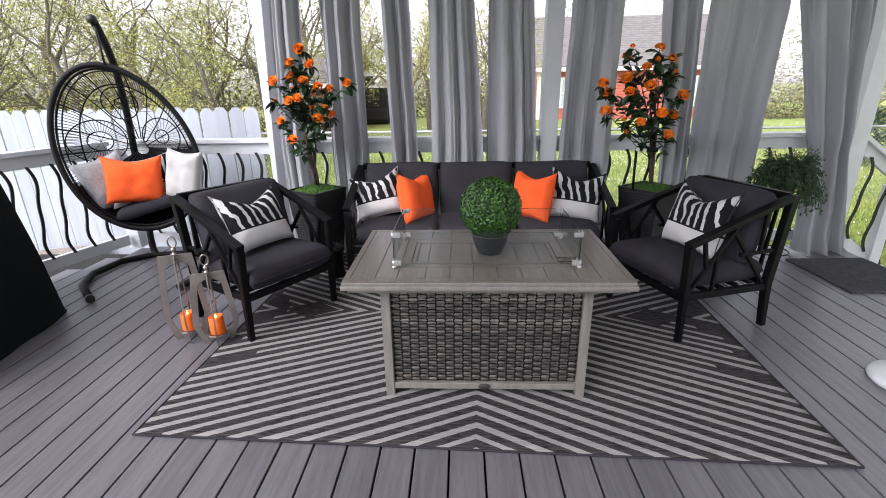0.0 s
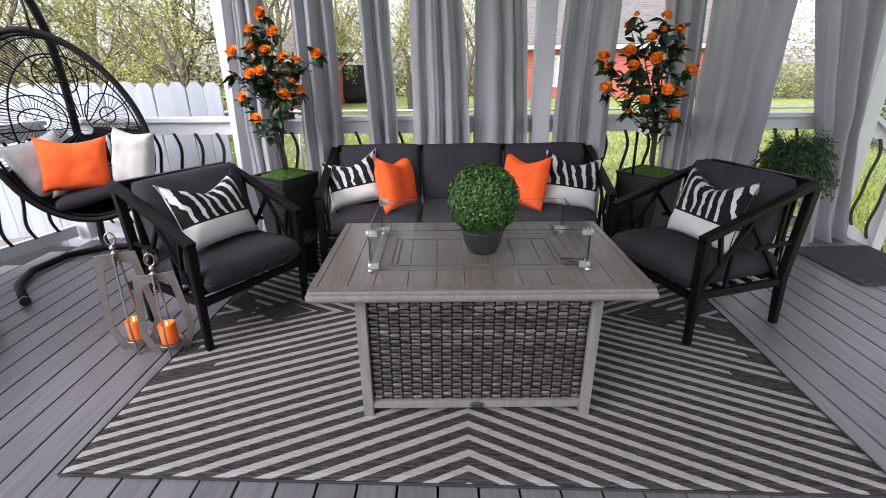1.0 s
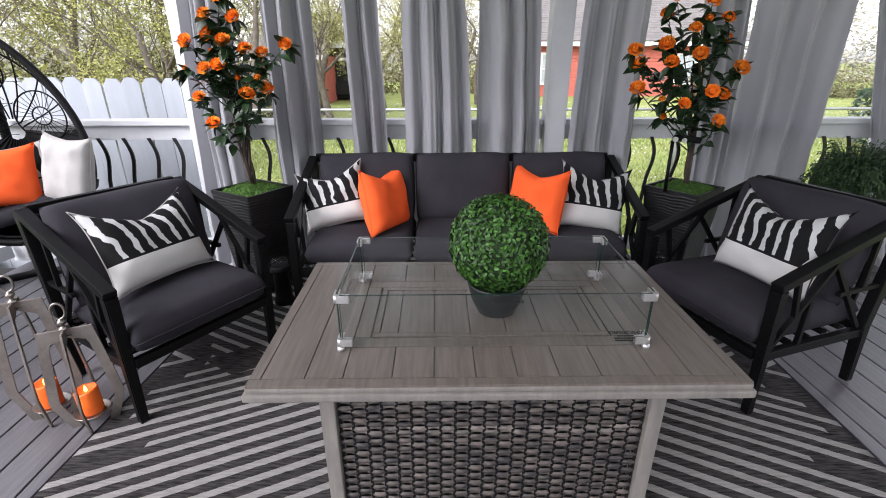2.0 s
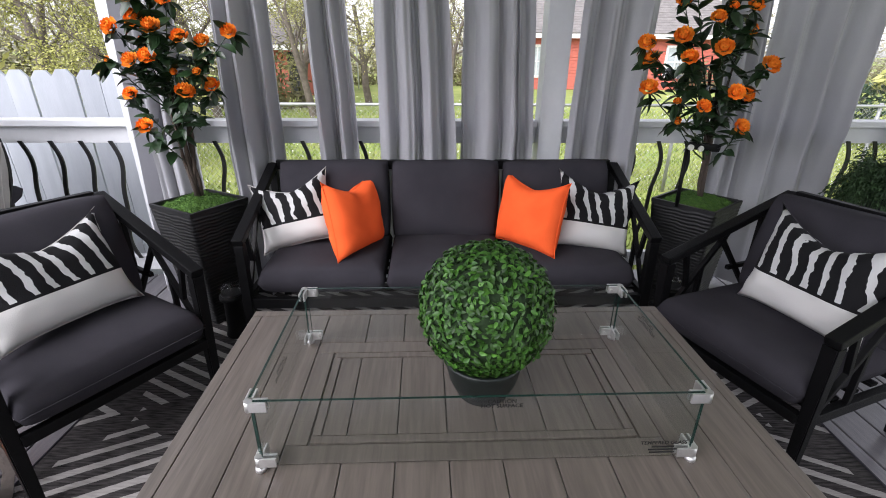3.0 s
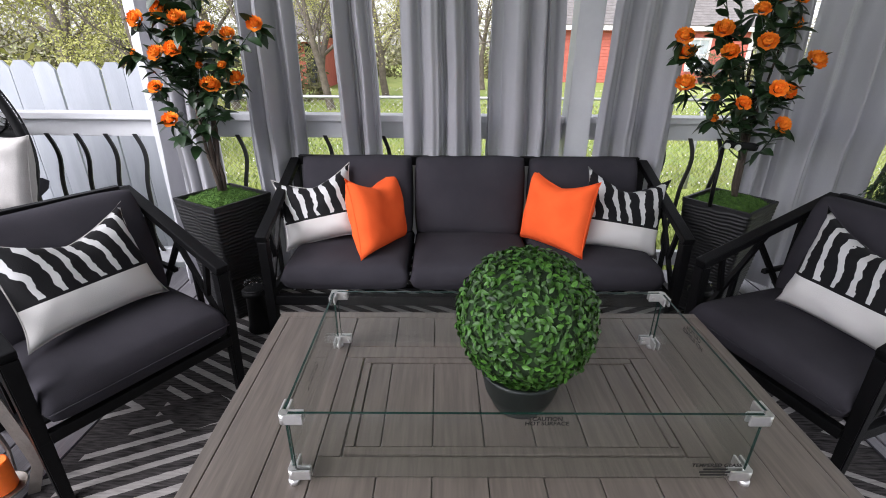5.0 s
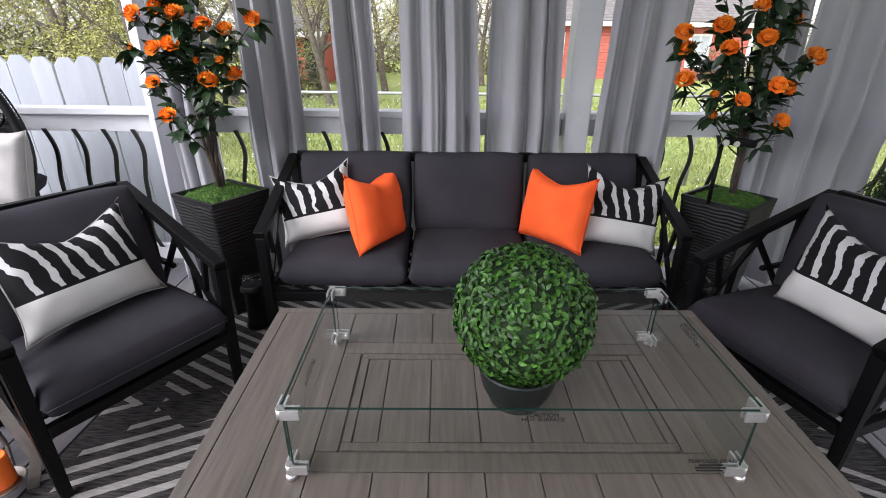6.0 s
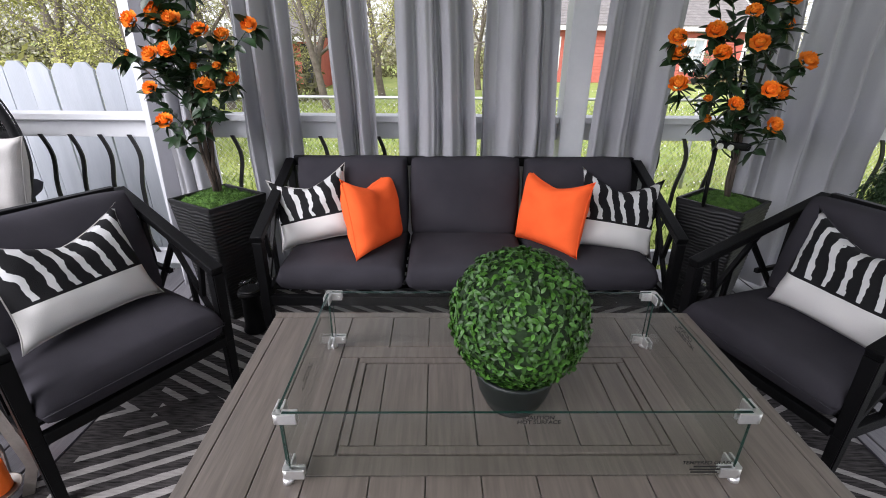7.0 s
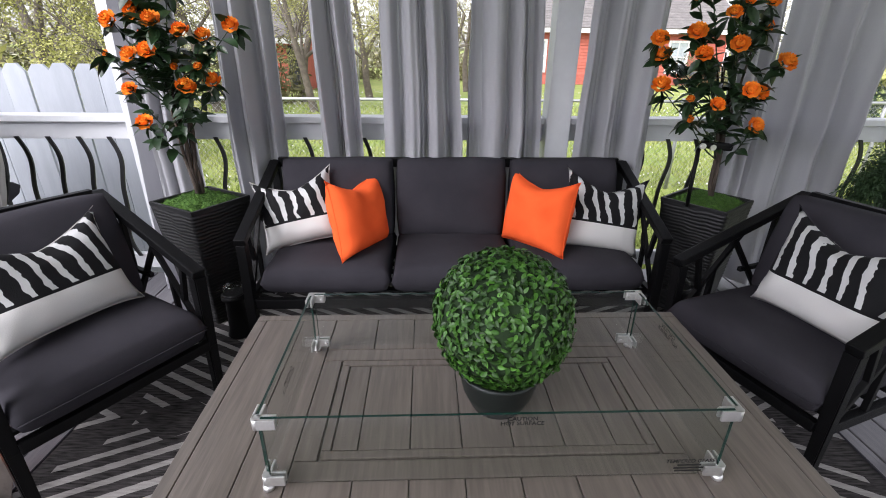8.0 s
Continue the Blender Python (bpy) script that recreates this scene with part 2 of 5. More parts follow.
def zebra_mat():
    """Black cloth with silver brush strokes above, plain white cloth below a seam."""
    m = mat("black_and_silver_printed_cloth", (0.006, 0.006, 0.007), 0.8, bump=0.3, bscale=300, spec=0.25)
    nt = m.node_tree
    p = nt.nodes["Principled BSDF"]
    tc = nt.nodes.new("ShaderNodeTexCoord")
    sep = nt.nodes.new("ShaderNodeSeparateXYZ")
    nt.links.new(tc.outputs["Object"], sep.inputs[0])
    n1 = nt.nodes.new("ShaderNodeTexNoise")
    n1.inputs["Scale"].default_value, n1.inputs["Detail"].default_value = 9, 3
    mp = nt.nodes.new("ShaderNodeMapping")
    mp.inputs["Scale"].default_value = (1.0, 1.0, 0.9)
    oi = nt.nodes.new("ShaderNodeObjectInfo")
    cm = nt.nodes.new("ShaderNodeCombineXYZ")
    nt.links.new(math_node(nt, "MULTIPLY", oi.outputs["Random"], 9.0), cm.inputs[1])
    nt.links.new(cm.outputs[0], mp.inputs["Location"])
    nt.links.new(tc.outputs["Object"], mp.inputs[0])
    nt.links.new(mp.outputs[0], n1.inputs[0])
    x = math_node(nt, "MULTIPLY_ADD", math_node(nt, "SUBTRACT", n1.outputs[0], 0.5), 0.075, sep.outputs[0])
    x = math_node(nt, "MULTIPLY_ADD", sep.outputs[2], 0.22, x)
    fr = math_node(nt, "FRACT", math_node(nt, "DIVIDE", x, 0.062))
    width = math_node(nt, "MULTIPLY_ADD", sep.outputs[2], 0.9, 0.33)
    n2 = nt.nodes.new("ShaderNodeTexNoise")
    n2.inputs["Scale"].default_value = 28
    nt.links.new(tc.outputs["Object"], n2.inputs[0])
    width = math_node(nt, "MULTIPLY_ADD", math_node(nt, "SUBTRACT", n2.outputs[0], 0.5), 0.38, width)
    stripe = math_node(nt, "LESS_THAN", fr, width)
    upper = math_node(nt, "GREATER_THAN", sep.outputs[2], -0.062)
    gap = math_node(nt, "GREATER_THAN", sep.outputs[2], -0.051)
    silver = math_node(nt, "MULTIPLY", stripe, gap)
    mix = nt.nodes.new("ShaderNodeMix")
    mix.data_type = "RGBA"
    mix.inputs["A"].default_value, mix.inputs["B"].default_value = (0.005, 0.005, 0.006, 1), (0.48, 0.48, 0.48, 1)
    nt.links.new(silver, mix.inputs["Factor"])
    mix2 = nt.nodes.new("ShaderNodeMix")
    mix2.data_type = "RGBA"
    mix2.inputs["A"].default_value = (0.56, 0.55, 0.535, 1)
    nt.links.new(mix.outputs["Result"], mix2.inputs["B"])
    nt.links.new(upper, mix2.inputs["Factor"])
    nt.links.new(mix2.outputs["Result"], p.inputs["Base Color"])
    nt.links.new(math_node(nt, "MULTIPLY_ADD", silver, -0.4, 0.85), p.inputs["Roughness"])
    return m


M_ZEBRA = zebra_mat()


# ---- mesh helpers ----
def box(bm, c, s, bev=0.0, m=None):
    r = bmesh.ops.create_cube(bm, size=1.0, matrix=(m or Matrix()) @ Matrix.Translation(c) @ Matrix.Diagonal((*s, 1)))
    if bev:
        edges = list({e for v in r["verts"] for e in v.link_edges})
        bmesh.ops.bevel(bm, geom=edges, offset=bev, segments=2, affect="EDGES", profile=0.6)


def beam(bm, a, b, w, h, bev=0.003, up=(0, 0, 1)):
    a, b = Vector(a), Vector(b)
    y = (b - a).normalized()
    x = y.cross(Vector(up)).normalized()
    z = x.cross(y)
    m = Matrix((x, y, z)).transposed().to_4x4()
    m.translation = (a + b) / 2
    box(bm, (0, 0, 0), (w, (b - a).length, h), bev, m)


def tube(bm, pts, r, n=8, closed=False, cap=True):
    pts = [Vector(p) for p in pts]
    k = len(pts)
    rs = r if isinstance(r, (list, tuple)) else [r] * k
    rings = []
    nrm = None
    for i, p in enumerate(pts):
        if closed:
            d = pts[(i + 1) % k] - pts[i - 1]
        else:
            d = pts[min(i + 1, k - 1)] - pts[max(i - 1, 0)]
        d = d.normalized() if d.length > 1e-9 else Vector((0, 0, 1))
        if nrm is None:
            nrm = d.orthogonal().normalized()
        nrm = (nrm - d * nrm.dot(d))
        nrm = nrm.normalized() if nrm.length > 1e-6 else d.orthogonal().normalized()
        bi = d.cross(nrm)
        rings.append([bm.verts.new(p + (nrm * math.cos(2 * math.pi * j / n) + bi * math.sin(2 * math.pi * j / n)) * rs[i]) for j in range(n)])
    for i in range(k if closed else k - 1):
        A, B = rings[i], rings[(i + 1) % k]
        for j in range(n):
            bm.faces.new((A[j], A[(j + 1) % n], B[(j + 1) % n], B[j])).smooth = True
    if cap and not closed and n > 2:
        bm.faces.new(rings[0][::-1])
        bm.faces.new(rings[-1])


def lathe(bm, prof, n=28, c=(0, 0, 0)):
    rings = [[bm.verts.new((c[0] + r * math.cos(2 * math.pi * j / n), c[1] + r * math.sin(2 * math.pi * j / n), c[2] + z)) for j in range(n)] for r, z in prof]
    for A, B in zip(rings, rings[1:]):
        for j in range(n):
            bm.faces.new((A[j], A[(j + 1) % n], B[(j + 1) % n], B[j])).smooth = True
    bm.faces.new(rings[0][::-1])
    bm.faces.new(rings[-1])


def patch(bm, fn, nu, nv, smooth=True):
    g = [[bm.verts.new(fn(i / nu, j / nv)) for j in range(nv + 1)] for i in range(nu + 1)]
    for i in range(nu):
        for j in range(nv):
            bm.faces.new((g[i][j], g[i + 1][j], g[i + 1][j + 1], g[i][j + 1])).smooth = smooth
    return g


def mesh_of(name, bm, material, smooth=False):
    me = bpy.data.meshes.new(name)
    bmesh.ops.recalc_face_normals(bm, faces=bm.faces)
    if smooth:
        for f in bm.faces:
            f.smooth = True
    bm.to_mesh(me)
    bm.free()
    me.materials.append(material)
    return me


def part(name, bm, material, parent, label="", smooth=False):
    ob = new(name, bm if isinstance(bm, bpy.types.Mesh) else mesh_of(name, bm, material, smooth))
    ob.parent = parent
    return tagged(ob, label)


def single(name, bm, material, label, category, kind="", group="", m=None, smooth=False):
    ob = new(name, mesh_of(name, bm, material, smooth))
    if m is not None:
        ob.matrix_world = m
    return tagged(ob, label, category, group, kind)


def thing(name, m, label, category, group="", kind=""):
    ob = new(name)
    ob.matrix_world = m
    return tagged(ob, label, category, group, kind)


B = bmesh.new


def cushion(bm, w, d, h, puff=0.02, n=14, soft=0.0):
    """Boxed cushion, centre at the middle of its base: rounded edges, a swollen top, slack corners."""
    for side in (0, 1):
        def fn(a, b):
            u, v = a * 2 - 1, b * 2 - 1
            x = math.copysign(abs(u) ** 0.75, u)
            y = math.copysign(abs(v) ** 0.75, v)
            f = (max(0, 1 - abs(x) ** 9) * max(0, 1 - abs(y) ** 9)) ** 0.32
            z = h / 2 - h / 2 * f
            if side:
                wr = 0.004 * noise.noise(Vector((x * 2.5 + w, y * 2.5 + d, h * 9))) + 0.0025 * math.sin(16 * (x + y)) * abs(x * y) ** 2
                z = h / 2 + h / 2 * f + (puff * (1 - x * x) * (1 - y * y) + wr) * f
            X = x * w / 2 * (1 - soft * 0.6 * abs(y) ** 3)
            Y = y * d / 2 * (1 - soft * abs(x) ** 4 + soft * 0.25 * math.sin(3 * x + w * 9 + d))
            return (X, Y, z)
        patch(bm, fn, n * 2, n * 2)
    bmesh.ops.remove_doubles(bm, verts=bm.verts, dist=0.0008)


def pillow(bm, w, h, t, dent=0.06, seed=0, n=18, ears=0.03):
    """Throw pillow standing on its edge: x across, z up, y thick; a dent chopped into its top edge leaves two ears."""
    for side in (1, -1):
        def fn(a, b):
            u, v = a * 2 - 1, b * 2 - 1
            x = math.copysign(abs(u) ** 0.8, u)
            z = math.copysign(abs(v) ** 0.8, v)
            f = max(0.0, (1 - x ** 4) * (1 - z ** 4)) ** 0.55
            pinch = 1 - 0.06 * (1 - abs(z) ** 3) * abs(x) ** 2
            pz = 1 - 0.05 * (1 - abs(x) ** 3) * abs(z) ** 2
            X = x * w / 2 * pinch * (1 + ears * (abs(x * z) ** 5))
            Z = z * h / 2 * pz * (1 + ears * (abs(x * z) ** 5))
            top = max(0, (z + 0.25) / 1.25)
            crease = math.exp(-(x / 0.30) ** 2)
            Z -= dent * (1 - abs(x) ** 1.3) * top ** 2
            Y = side * t / 2 * f * (1 - 0.35 * crease * top ** 1.5)
            Y += 0.014 * f * noise.noise(Vector((x * 2.2 + seed, z * 2.2, side * 2.0 + seed * 3)))
            Y += 0.006 * f * noise.noise(Vector((x * 6 + z * 3 + seed, z * 2.5 - x * 2, seed)))
            Y += 0.006 * f * math.sin(9 * abs(x) + 7 * z + seed) * max(0, abs(x * z))
            return (X, Y, Z)
        patch(bm, fn, n, n)
    bmesh.ops.remove_doubles(bm, verts=bm.verts, dist=0.0008)


def seam_loop(w, h, dent, ears=0.03, k=18):
    pts = []
    us = [(-1 + 2 * i / k) for i in range(k)]
    for x, z in [(u, 1) for u in us] + [(1, -u) for u in us] + [(-u, -1) for u in us] + [(-1, u) for u in us]:
        pinch = 1 - 0.06 * (1 - abs(z) ** 3) * abs(x) ** 2
        pz = 1 - 0.05 * (1 - abs(x) ** 3) * abs(z) ** 2
        X = x * w / 2 * pinch * (1 + ears * (abs(x * z) ** 5))
        Z = z * h / 2 * pz * (1 + ears * (abs(x * z) ** 5))
        top = max(0, (z + 0.25) / 1.25)
        Z -= dent * (1 - abs(x) ** 1.3) * top ** 2
        pts.append((X, 0, Z))
    return pts


# ---- ground and deck ----
bm = B()
patch(bm, lambda a, b: ((a - 0.5) * 600, (b - 0.5) * 600, -0.62), 8, 8)
single("ground", bm, M_GRASS, "spring lawn of bright yellow-green grass", "lawn", "structure")

# plain slab whose dark colour stands for the shade in the board gaps
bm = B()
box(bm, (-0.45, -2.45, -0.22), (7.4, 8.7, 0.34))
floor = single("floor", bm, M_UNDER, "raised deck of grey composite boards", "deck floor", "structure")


def deck_end(x):
    return 1.98 if x > -3.08 else max(-1.0, 1.98 - (-3.08 - x) * 1.9)


# ---- posts, roof, closing walls ----
def post(name, x, y, w, d, z0, z1):
    bm = B()
    box(bm, (0, 0, (z1 - z0) / 2), (w, d, z1 - z0), 0.006)
    return single(name, bm, M_PAINT, "white painted square wooden porch post", "post", "structure", m=pose(x, y, z0))


post("post_1", -1.675, 1.875, 0.14, 0.14, 0, 2.5)
post("post_2", 0.62, 1.875, 0.135, 0.13, 0, 2.5)
post("post_3", 3.13, 1.875, 0.13, 0.13, 0, 2.5)
post("post_4", -1.675, -2.8, 0.14, 0.14, 0, 2.9)
post("post_5", 3.13, -2.8, 0.14, 0.14, 0, 2.9)
# assumed ceiling, never in view; its extent is set to block overhead light
bm = B()
box(bm, (0.69, -0.45, 2.96), (5.22, 5.1, 0.10))
for i in range(35):
    box(bm, (-1.9 + 0.145 * i + 0.07, -0.45, 2.904), (0.137, 5.08, 0.012), 0.002)
single("ceiling", bm, M_CEIL, "white boarded porch ceiling, added out of view to shade the seats", "ceiling", "structure")
bm = B()
box(bm, (0.73, 1.875, 2.64), (5.1, 0.12, 0.5), 0.004)
single("beam", bm, M_PAINT, "white painted roof beam over the posts", "beam", "structure")
bm = B()
box(bm, (0, -7.0, 1.0), (14, 0.2, 3.4))
single("wall_south", bm, M_SIDING, "pale house wall at the far end of the deck", "wall", "structure")


# ---- railings ----
def railing(name, a, b, z=1.0, drop=0.0, pitch=0.165, first=0.09):
    a, b = Vector(a), Vector(b)
    length = (b - a).length
    ang = math.degrees(math.atan2(b.y - a.y, b.x - a.x))
    rail = thing(name, pose(a.x, a.y, 0, 0, 0, ang), "white wooden deck railing with wavy black iron balusters", "railing", "deck railings", "structure")
    def at(x, zz):
        return (x, 0, zz - drop * x / length)
    bm = B()
    beam(bm, at(0, z), at(length, z), 0.115, 0.035, 0.004)
    part("rail_cap", bm, M_PAINT, rail)
    bm = B()
    beam(bm, at(0, z - 0.067), at(length, z - 0.067), 0.04, 0.095, 0.003)
    part("top_rail", bm, M_PAINT, rail)
    bm = B()
    beam(bm, at(0, 0.13), at(length, 0.13), 0.04, 0.095, 0.003)
    part("bottom_rail", bm, M_PAINT, rail)
    bm = B()
    top, bot = z - 0.10, 0.17
    pts = []
    for i in range(25):
        f = i / 24
        zz = top + (bot - top) * f
        pts.append((0.028 * math.sin(2 * math.pi * f * 1.0) + 0.012 * math.sin(4 * math.pi * f), -0.034, zz))
    L0 = [bm.verts.new((x - 0.011, y - 0.004, zz)) for x, y, zz in pts]
    R0 = [bm.verts.new((x + 0.011, y - 0.004, zz)) for x, y, zz in pts]
    L1 = [bm.verts.new((x - 0.011, y + 0.006, zz)) for x, y, zz in pts]
    R1 = [bm.verts.new((x + 0.011, y + 0.006, zz)) for x, y, zz in pts]
    for i in range(24):
        for A, C in ((L0, R0), (R0, R1), (R1, L1), (L1, L0)):
            bm.faces.new((A[i], C[i], C[i + 1], A[i + 1])).smooth = False
    me = mesh_of("baluster", bm, M_IRON)
    x = first
    while x < length - 0.05:
        o = part("baluster", me, M_IRON, rail)
        o.location = (x, 0, -drop * x / length)
        x += pitch
    return rail


railing("railing_north_1", (-1.61, 1.90), (0.55, 1.90), pitch=0.1667, first=0.134)
railing("railing_north_2", (0.69, 1.90), (3.06, 1.90), pitch=0.1667, first=0.10)
railing("railing_west_1", (-3.06, 1.90), (-1.75, 1.90), pitch=0.1667, first=0.167)
railing("railing_west_2", (-3.80, -0.15), (-3.17, 1.80))
railing("railing_stair", (3.20, 1.88), (4.5, 1.86), z=0.98, drop=0.95)
bm = B()
box(bm, (0, 0, 0.3), (0.11, 0.11, 0.9), 0.005)
single("post_6", bm, M_PAINT, "white painted square railing corner post", "post", "structure", m=pose(-3.14, 1.88, 0.19))
bm = B()
box(bm, (0, 0, 0), (0.09, 0.09, 1.75), 0.005)
single("post_7", bm, M_PAINT, "white painted stair newel post", "post", "structure", m=pose(3.54, 1.86, -0.30))
stairs = thing("stairs", pose(3.3, 1.35, 0), "grey composite steps going down from the deck", "steps", kind="structure")
for i in range(4):
    bm = B()
    box(bm, (0.14 + 0.27 * i, 0, -0.16 - 0.15 * i), (0.28, 0.9, 0.03), 0.004)
    part("step", bm, M_DECK, stairs)

# ---- curtains: left and right edges at the top, at half height and at the floor ----
CURTAINS = [
    (-1.60, -1.33, -1.67, -1.36, -1.68, -1.36, 5), (-1.185, -0.88, -1.195, -0.875, -1.19, -0.87, 6), (-0.715, -0.50, -0.69, -0.465, -0.68, -0.45, 4),
    (-0.36, -0.03, -0.352, 0.075, -0.35, 0.09, 6), (0.10, 0.42, 0.10, 0.51, 0.10, 0.52, 5), (0.725, 1.125, 0.69, 1.11, 0.69, 1.12, 5),
    (1.36, 1.69, 1.51, 1.74, 1.53, 1.75, 5), (1.74, 2.27, 1.77, 2.27, 1.78, 2.30, 5), (2.30, 2.92, 2.70, 3.03, 2.78, 3.21, 6)]


def curtain(row, seed):
    lt, rt, lm, rm, lb, rb, folds = row
    z1, zm, z0 = 2.31, 0.9, 0.025
    rng = random.Random(seed)
    ph = [rng.uniform(0, 6.28) for _ in range(4)]
    k2 = rng.uniform(0.6, 1.4)

    def edge(a, b, c, z):
        return a + (b - a) * (z1 - z) / (z1 - zm) if z > zm else b + (c - b) * (zm - z) / (zm - z0)

    def fn(a, b):
        z = z1 + (z0 - z1) * b
        L, R = edge(lt, lm, lb, z), edge(rt, rm, rb, z)
        s = a + 0.045 * math.sin(2 * math.pi * folds * a * 0.5 + ph[0]) * math.sin(math.pi * a)
        drift = 0.5 * math.sin(1.7 * z + ph[1]) + 0.35 * noise.noise(Vector((a * 2 + seed, z * 0.8, seed * 1.7)))
        q = 2 * math.pi * folds * 0.55 * s + drift + ph[2]
        tri = math.asin(0.97 * math.sin(q)) / 1.35
        wave = tri + 0.35 * math.sin(2.3 * q + ph[3]) * math.sin(0.5 * q + ph[0]) + 0.45 * math.sin(k2 * q * 0.4 + ph[1])
        amp = 0.036 + 0.008 * b
        if b > 0.93:
            amp *= 1 + (b - 0.93) * 7
        y = 1.745 + amp * wave * (1.55 if z > 1.0 else 1.15 + 0.4 * max(0, (z - 0.85) / 0.15))
        crease = math.exp(-((math.sin(q * 0.5 + ph[3]) - 0.75) / 0.07) ** 2)
        y += 0.040 * crease
        y += 0.012 * noise.noise(Vector((a * 3, z * 2.5, seed)))
        x = L + (R - L) * s + 0.012 * math.cos(q) * math.sin(math.pi * a) + 0.006 * noise.noise(Vector((z * 3, seed, a * 2)))
        return (x, min(y, 1.808), z)
    bm = B()
    patch(bm, fn, 90, 46)
    c = single("curtain", bm, M_CURTAIN, "floor-length grey outdoor curtain hanging in loose folds", "curtain", group="porch curtains")
    return c


for i, row in enumerate(CURTAINS):
    curtain(row, i + 1)
rod = thing("curtain_rod", pose(0, 1.77, 2.32), "thin black metal curtain rod under the beam", "curtain rod")
bm = B()
tube(bm, [(-1.72, 0, 0), (3.3, 0, 0)], 0.011, 10)
part("pole", bm, M_IRON, rod)
for x in (-1.66, 0.62, 3.13):
    bm = B()
    box(bm, (x, 0.03, 0.0), (0.02, 0.05, 0.03), 0.003)
    part("bracket", bm, M_IRON, rod)

# ---- rug ----
bm = B()
RW, RD = 3.0, 2.44
def rug_fn(a, b):
    x, y = (a - 0.5) * RW, (b - 0.5) * RD
    e = 0.006 * noise.noise(Vector((x * 5, y * 5, 3)))
    return (x + (e if abs(a - 0.5) > 0.49 else 0), y + (e if abs(b - 0.5) > 0.49 else 0), 0.008 + 0.0015 * noise.noise(Vector((x * 2, y * 2, 1))))
g = patch(bm, rug_fn, 60, 50)
res = bmesh.ops.extrude_face_region(bm, geom=bm.faces[:])
for v in res["geom"]:
    if isinstance(v, bmesh.types.BMVert):
        v.co.z = 0.0035
rug = thing("rug", pose(0.0, 0.60, 0, 0, 0, -2.4), "charcoal flatweave rug with pale diagonal stripes meeting in chevrons", "rug")
part("weave", bm, M_RUG, rug)
bm = B()
for sx in (-1, 1):
    tube(bm, [(sx * RW / 2, -RD / 2 + RD * i / 30, 0.007) for i in range(31)], 0.005, 6)
for sy in (-1, 1):
    tube(bm, [(-RW / 2 + RW * i / 30, sy * RD / 2, 0.007) for i in range(31)], 0.005, 6)
part("binding", bm, M_CUSHION, rug, "black bound edge")

# ---- fire table ----
table = thing("fire_table", pose(0, 0, 0.008), "grey-brown fire table with plank top and woven wicker base", "table")
H = 0.645
bm = B()
W2, D2 = 0.625, 0.377
box(bm, (0, 0, H - 0.030), (1.25, 0.754, 0.022), 0.006)
box(bm, (0, 0, H - 0.012), (1.236, 0.740, 0.016), 0.005)
box(bm, (0, 0, H - 0.049), (1.20, 0.704, 0.020), 0.004)
part("apron", bm, M_LEG, table)
# top planks inside a mitred border
BW = 0.038
bm = B()
def plank(x0, x1, y0, y1, name="plank", dz=0.0):
    bm = B()
    box(bm, ((x0 + x1) / 2, (y0 + y1) / 2, H - 0.003 + dz), (x1 - x0 - 0.0024, y1 - y0 - 0.0024, 0.010), 0.0012)
    part(name, bm, M_TOP, table)
plank(-W2 + 0.008, W2 - 0.008, -D2 + 0.008, -D2 + BW, "border")
plank(-W2 + 0.008, W2 - 0.008, D2 - BW, D2 - 0.008, "border")
plank(-W2 + 0.008, -W2 + BW, -D2 + BW, D2 - BW, "border")
plank(W2 - BW, W2 - 0.008, -D2 + BW, D2 - BW, "border")
LX, LY0, LY1 = 0.386, -0.206, 0.196
for x0, x1 in ((-W2 + BW, -0.480), (-0.480, -LX), (LX, 0.480), (0.480, W2 - BW)):
    plank(x0, x1, -D2 + BW, D2 - BW)
JOINTS = [-0.265 + 0.104 * i for i in range(6)]
for x0, x1 in zip([-LX] + JOINTS, JOINTS + [LX]):
    plank(x0, x1, -D2 + BW, LY0)
    plank(x0, x1, LY1, D2 - BW)
def ring(hx, y0, y1, f, name, dz):
    for x0, x1, a, b in ((-hx, hx, y0, y0 + f), (-hx, hx, y1 - f, y1), (-hx, -hx + f, y0 + f, y1 - f), (hx - f, hx, y0 + f, y1 - f)):
        plank(x0, x1, a, b, name, dz)


FW = 0.046
ring(LX, LY0, LY1, FW, "burner_surround", 0.0)
ring(LX - FW - 0.003, LY0 + FW + 0.003, LY1 - FW - 0.003, 0.020, "burner_lid_frame", 0.0015)
IN = FW + 0.024
for x0, x1 in zip([-LX + IN] + JOINTS, JOINTS + [LX - IN]):
    plank(x0, x1, LY0 + IN, LY1 - IN, "lid_plank")
bm = B()
box(bm, (0, 0, H - 0.0085), (1.23, 0.735, 0.004))
part("groove_bed", bm, M_GROOVE, table, "dark grooves between the planks")
for sx in (-1, 1):
    for sy in (-1, 1):
        bm = B()
        box(bm, (sx * 0.455, sy * 0.245, (H - 0.06) / 2), (0.042, 0.042, H - 0.06), 0.004)
        part("leg", bm, M_LEG, table)
for sy in (-1, 1):
    bm = B()
    box(bm, (0, sy * 0.248, 0.052), (0.868, 0.028, 0.032), 0.003)
    part("bottom_rail", bm, M_LEG, table)
for sx in (-1, 1):
    bm = B()
    box(bm, (sx * 0.458, 0, 0.052), (0.028, 0.448, 0.032), 0.003)
    part("bottom_rail", bm, M_LEG, table)
bm = B()
box(bm, (0, 0, 0.32), (0.85, 0.44, 0.50))
part("inner_case", bm, M_DARK, table)
bm = B()
